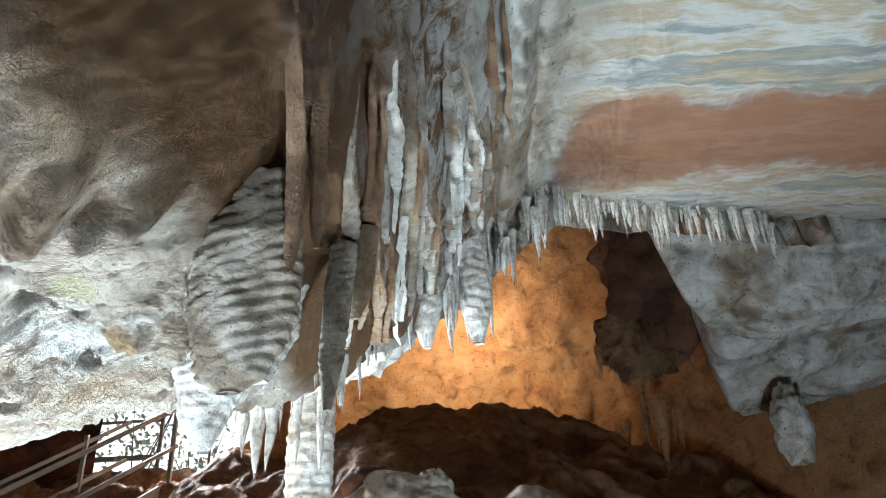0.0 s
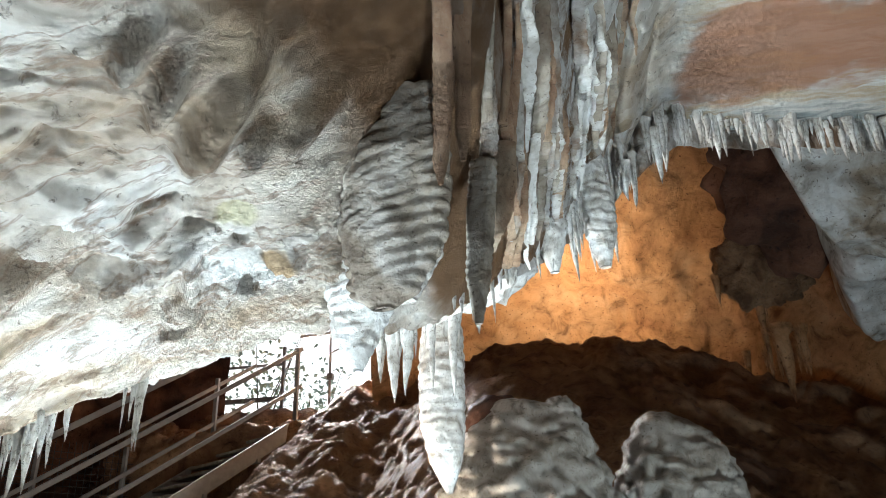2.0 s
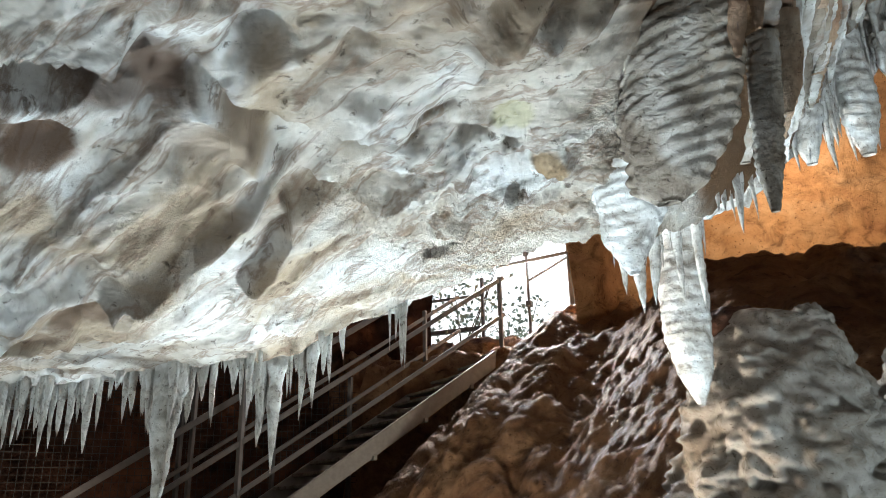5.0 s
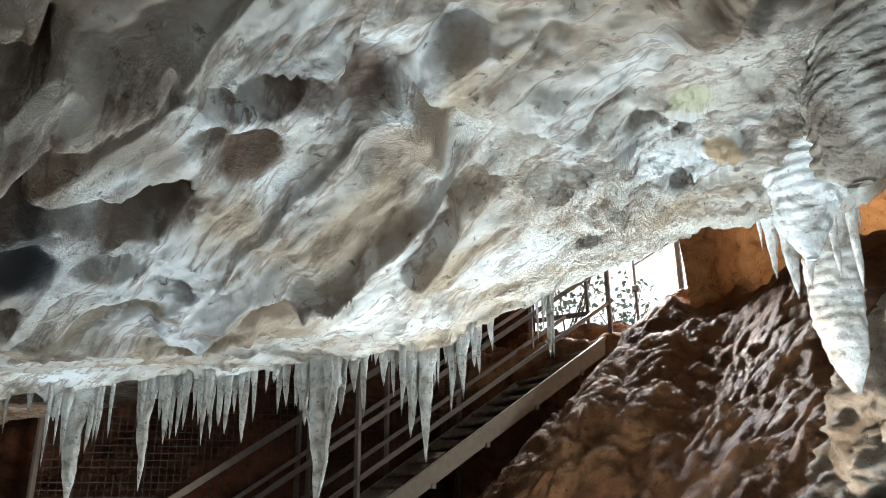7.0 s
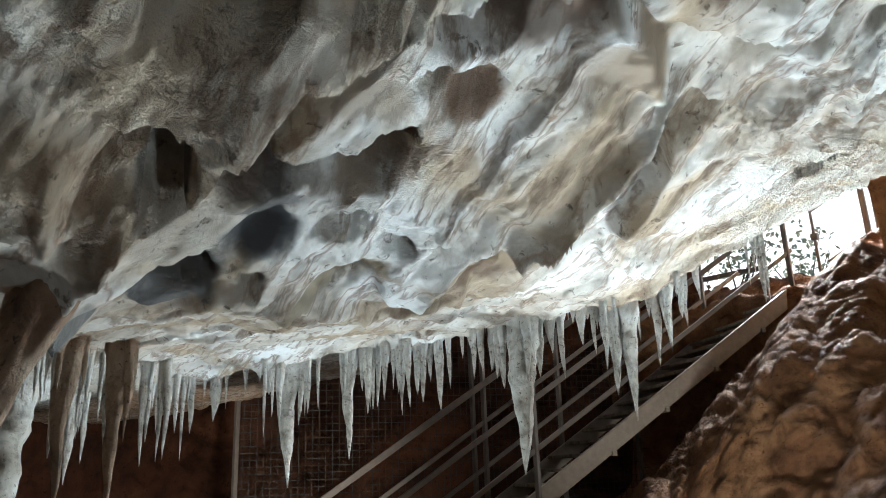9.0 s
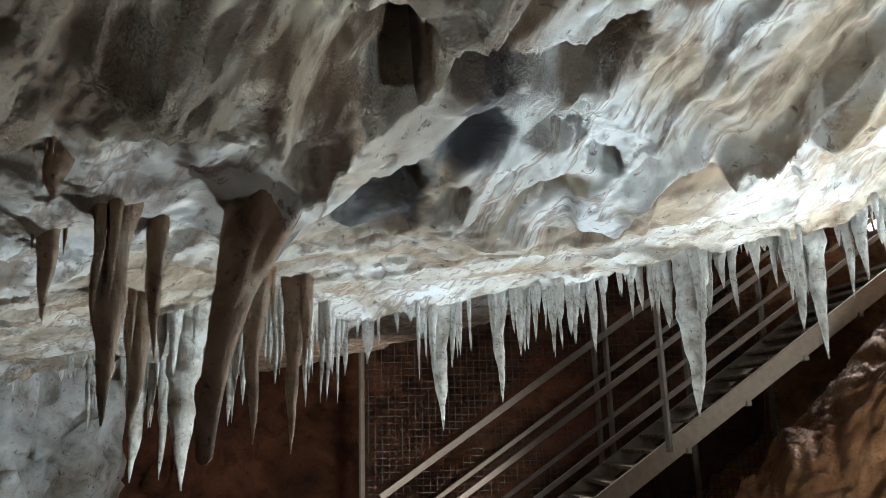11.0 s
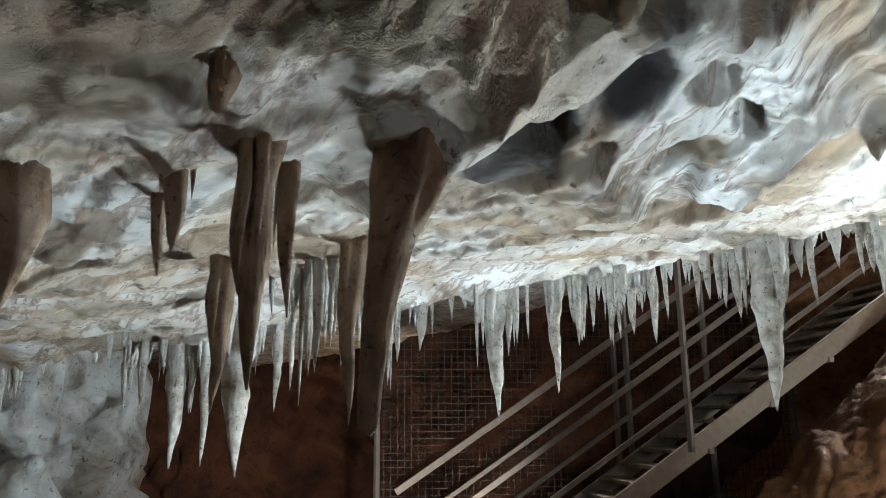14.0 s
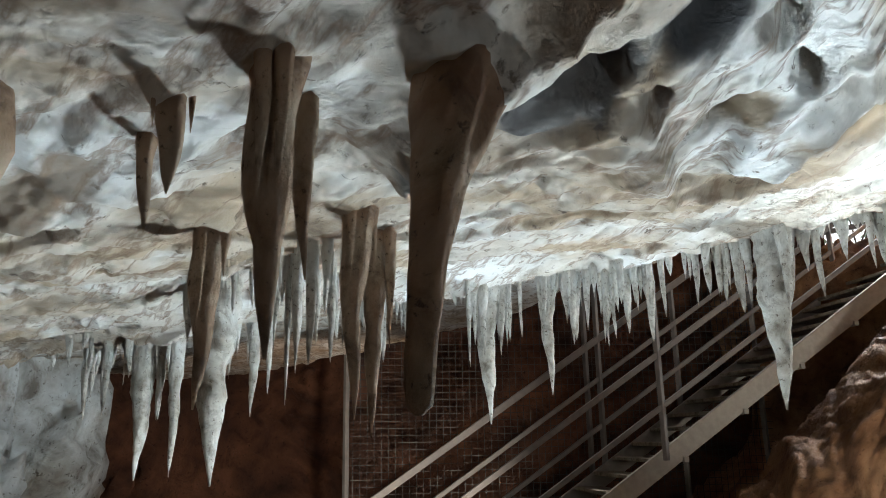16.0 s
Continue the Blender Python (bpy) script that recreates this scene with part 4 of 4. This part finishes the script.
scatter([(-3.50, 1.78, 0.11, 0.031), (-3.53, 1.74, 0.15, 0.014), (-3.56, 1.69, 0.06, 0.018), (-3.60, 1.65, 0.24, 0.034), (-3.65, 1.58, 0.27, 0.016),
         (-3.67, 1.57, 0.09, 0.014), (-3.62, 1.62, 0.10, 0.016), (-3.43, 1.93, 0.25, 0.016), (-3.46, 1.85, 0.26, 0.016), (-3.42, 1.98, 0.02, 0.015)])
scatter([(-2.48, 2.40, 0.05, 0.019), (-2.42, 2.41, 0.01, 0.017), (-2.37, 2.42, 0.06, 0.022), (-2.33, 2.43, 0.19, 0.024), (-2.30, 2.44, 0.35, 0.034),
         (-2.24, 2.45, 0.44, 0.035), (-2.14, 2.47, 0.27, 0.018), (-2.10, 2.48, 0.23, 0.027), (-2.00, 2.51, 0.07, 0.016), (-2.17, 2.47, 0.10, 0.016)])
scatter([(-5.35, 0.65, 0.07, 0.029), (-5.19, 0.71, 0.04, 0.019), (-4.84, 0.84, 0.04, 0.018), (-4.74, 0.87, 0.04, 0.017), (-4.61, 0.92, 0.22, 0.027),
         (-4.54, 0.95, 0.32, 0.021), (-4.44, 0.99, 0.19, 0.019), (-4.50, 0.96, 0.15, 0.019), (-4.36, 1.03, 0.56, 0.050), (-4.32, 1.07, 0.36, 0.023),
         (-4.25, 1.10, 0.56, 0.031), (-3.98, 1.26, 0.39, 0.027), (-3.92, 1.29, 0.32, 0.017), (-3.87, 1.32, 0.09, 0.019), (-3.84, 1.36, 0.18, 0.014)])
scatter([(-3.60, 0.95, 0.54, 0.065)], "knobbly white calcite stalactite")
# brown ones close by the path
DUN = "dun brown calcite stalactite, dry and dull"
scatter([(-2.16, 0.34, 0.26, 0.030), (-2.24, 0.42, 0.18, 0.018), (-2.25, 0.28, 0.09, 0.018), (-2.37, 0.30, 0.10, 0.016), (-2.02, 0.24, -0.03, 0.024),
         (-2.60, 0.74, 0.36, 0.028), (-2.82, 0.94, 0.42, 0.030), (-2.81, 0.57, 0.31, 0.034), (-2.34, 0.12, 0.17, 0.045)], DUN, DUN_STONE)
# the small ones along the rows
rnd = random.Random(5)
for k in range(44):
    s = rnd.random() * (len(ROW_LINE) - 1.6)
    i = int(s)
    (ax, ay), (bx, by) = ROW_LINE[i], ROW_LINE[i + 1]
    t = s - i
    cx, cy = ax + (bx - ax) * t + rnd.uniform(-0.06, 0.06), ay + (by - ay) * t + rnd.uniform(-0.06, 0.2)
    for m in range(rnd.choice((2, 3, 4, 5))):
        fine_spike(cx + rnd.gauss(0, 0.035), cy + rnd.gauss(0, 0.03), rnd.choice((0.07, 0.1, 0.14, 0.2, 0.27)) * rnd.uniform(0.8, 1.2), rnd.uniform(0.008, 0.021))


# small ones between the near drapes and the rows
for k in range(16):
    t = rnd.random()
    cx = float(np.interp(t, [0, 0.5, 1], [-2.7, -3.4, -3.3])) + rnd.gauss(0, 0.06)
    cy = float(np.interp(t, [0, 0.5, 1], [0.72, 1.05, 1.5])) + rnd.gauss(0, 0.06)
    for m in range(rnd.choice((2, 3, 4))):
        fine_spike(cx + rnd.gauss(0, 0.03), cy + rnd.gauss(0, 0.03), rnd.choice((0.08, 0.12, 0.2, 0.3)) * rnd.uniform(0.8, 1.2), rnd.uniform(0.008, 0.018))


# leaves outside the entrance
def shrub(place, size, seed):
    rnd = random.Random(seed)
    base = new("shrub")
    base.location = place
    tagged(base, "pale green shrub outside the cave entrance", "shrub")
    for k in range(5):
        bm = bmesh.new()
        a = Vector((rnd.uniform(-0.1, 0.1), rnd.uniform(-0.1, 0.1), -size))
        c = Vector((rnd.uniform(-1, 1), rnd.uniform(-0.4, 0.4), rnd.uniform(0.2, 1))) * size
        d = (c - a).normalized().orthogonal() * 0.012
        e = (c - a).normalized().cross(d)
        lo = [bm.verts.new(a + q) for q in (d, e, -d, -e)]
        hi = [bm.verts.new(c + q * 0.3) for q in (d, e, -d, -e)]
        for i in range(4):
            bm.faces.new((lo[i], lo[(i + 1) % 4], hi[(i + 1) % 4], hi[i]))
        part("branch", bm, BARK, base)
    vs, fs = [], []
    for k in range(260):
        c = Vector((rnd.gauss(0, 0.5), rnd.gauss(0, 0.3), rnd.gauss(0, 0.45))) * size
        a = Vector((rnd.uniform(-1, 1), rnd.uniform(-1, 1), rnd.uniform(-1, 1))).normalized() * 0.06
        d = a.orthogonal() * 0.4
        n = len(vs)
        vs.extend(tuple(q) for q in (c - a, c + d, c + a, c - d + Vector((0, 0, 0.01))))
        fs.append((n, n + 1, n + 2, n + 3))
    tagged(mesh_ob("leaves", vs, fs, LEAF, base, shade=False), kind="stuff")


BARK = metal("grey_bark", (0.16, 0.13, 0.10), 0.9, 0.0)
LEAF = metal("pale_leaf", (0.42, 0.52, 0.42), 0.6, 0.0)
shrub((-5.7, 12.2, 5.0), 0.9, 3)
shrub((-4.9, 12.8, 4.6), 0.7, 4)
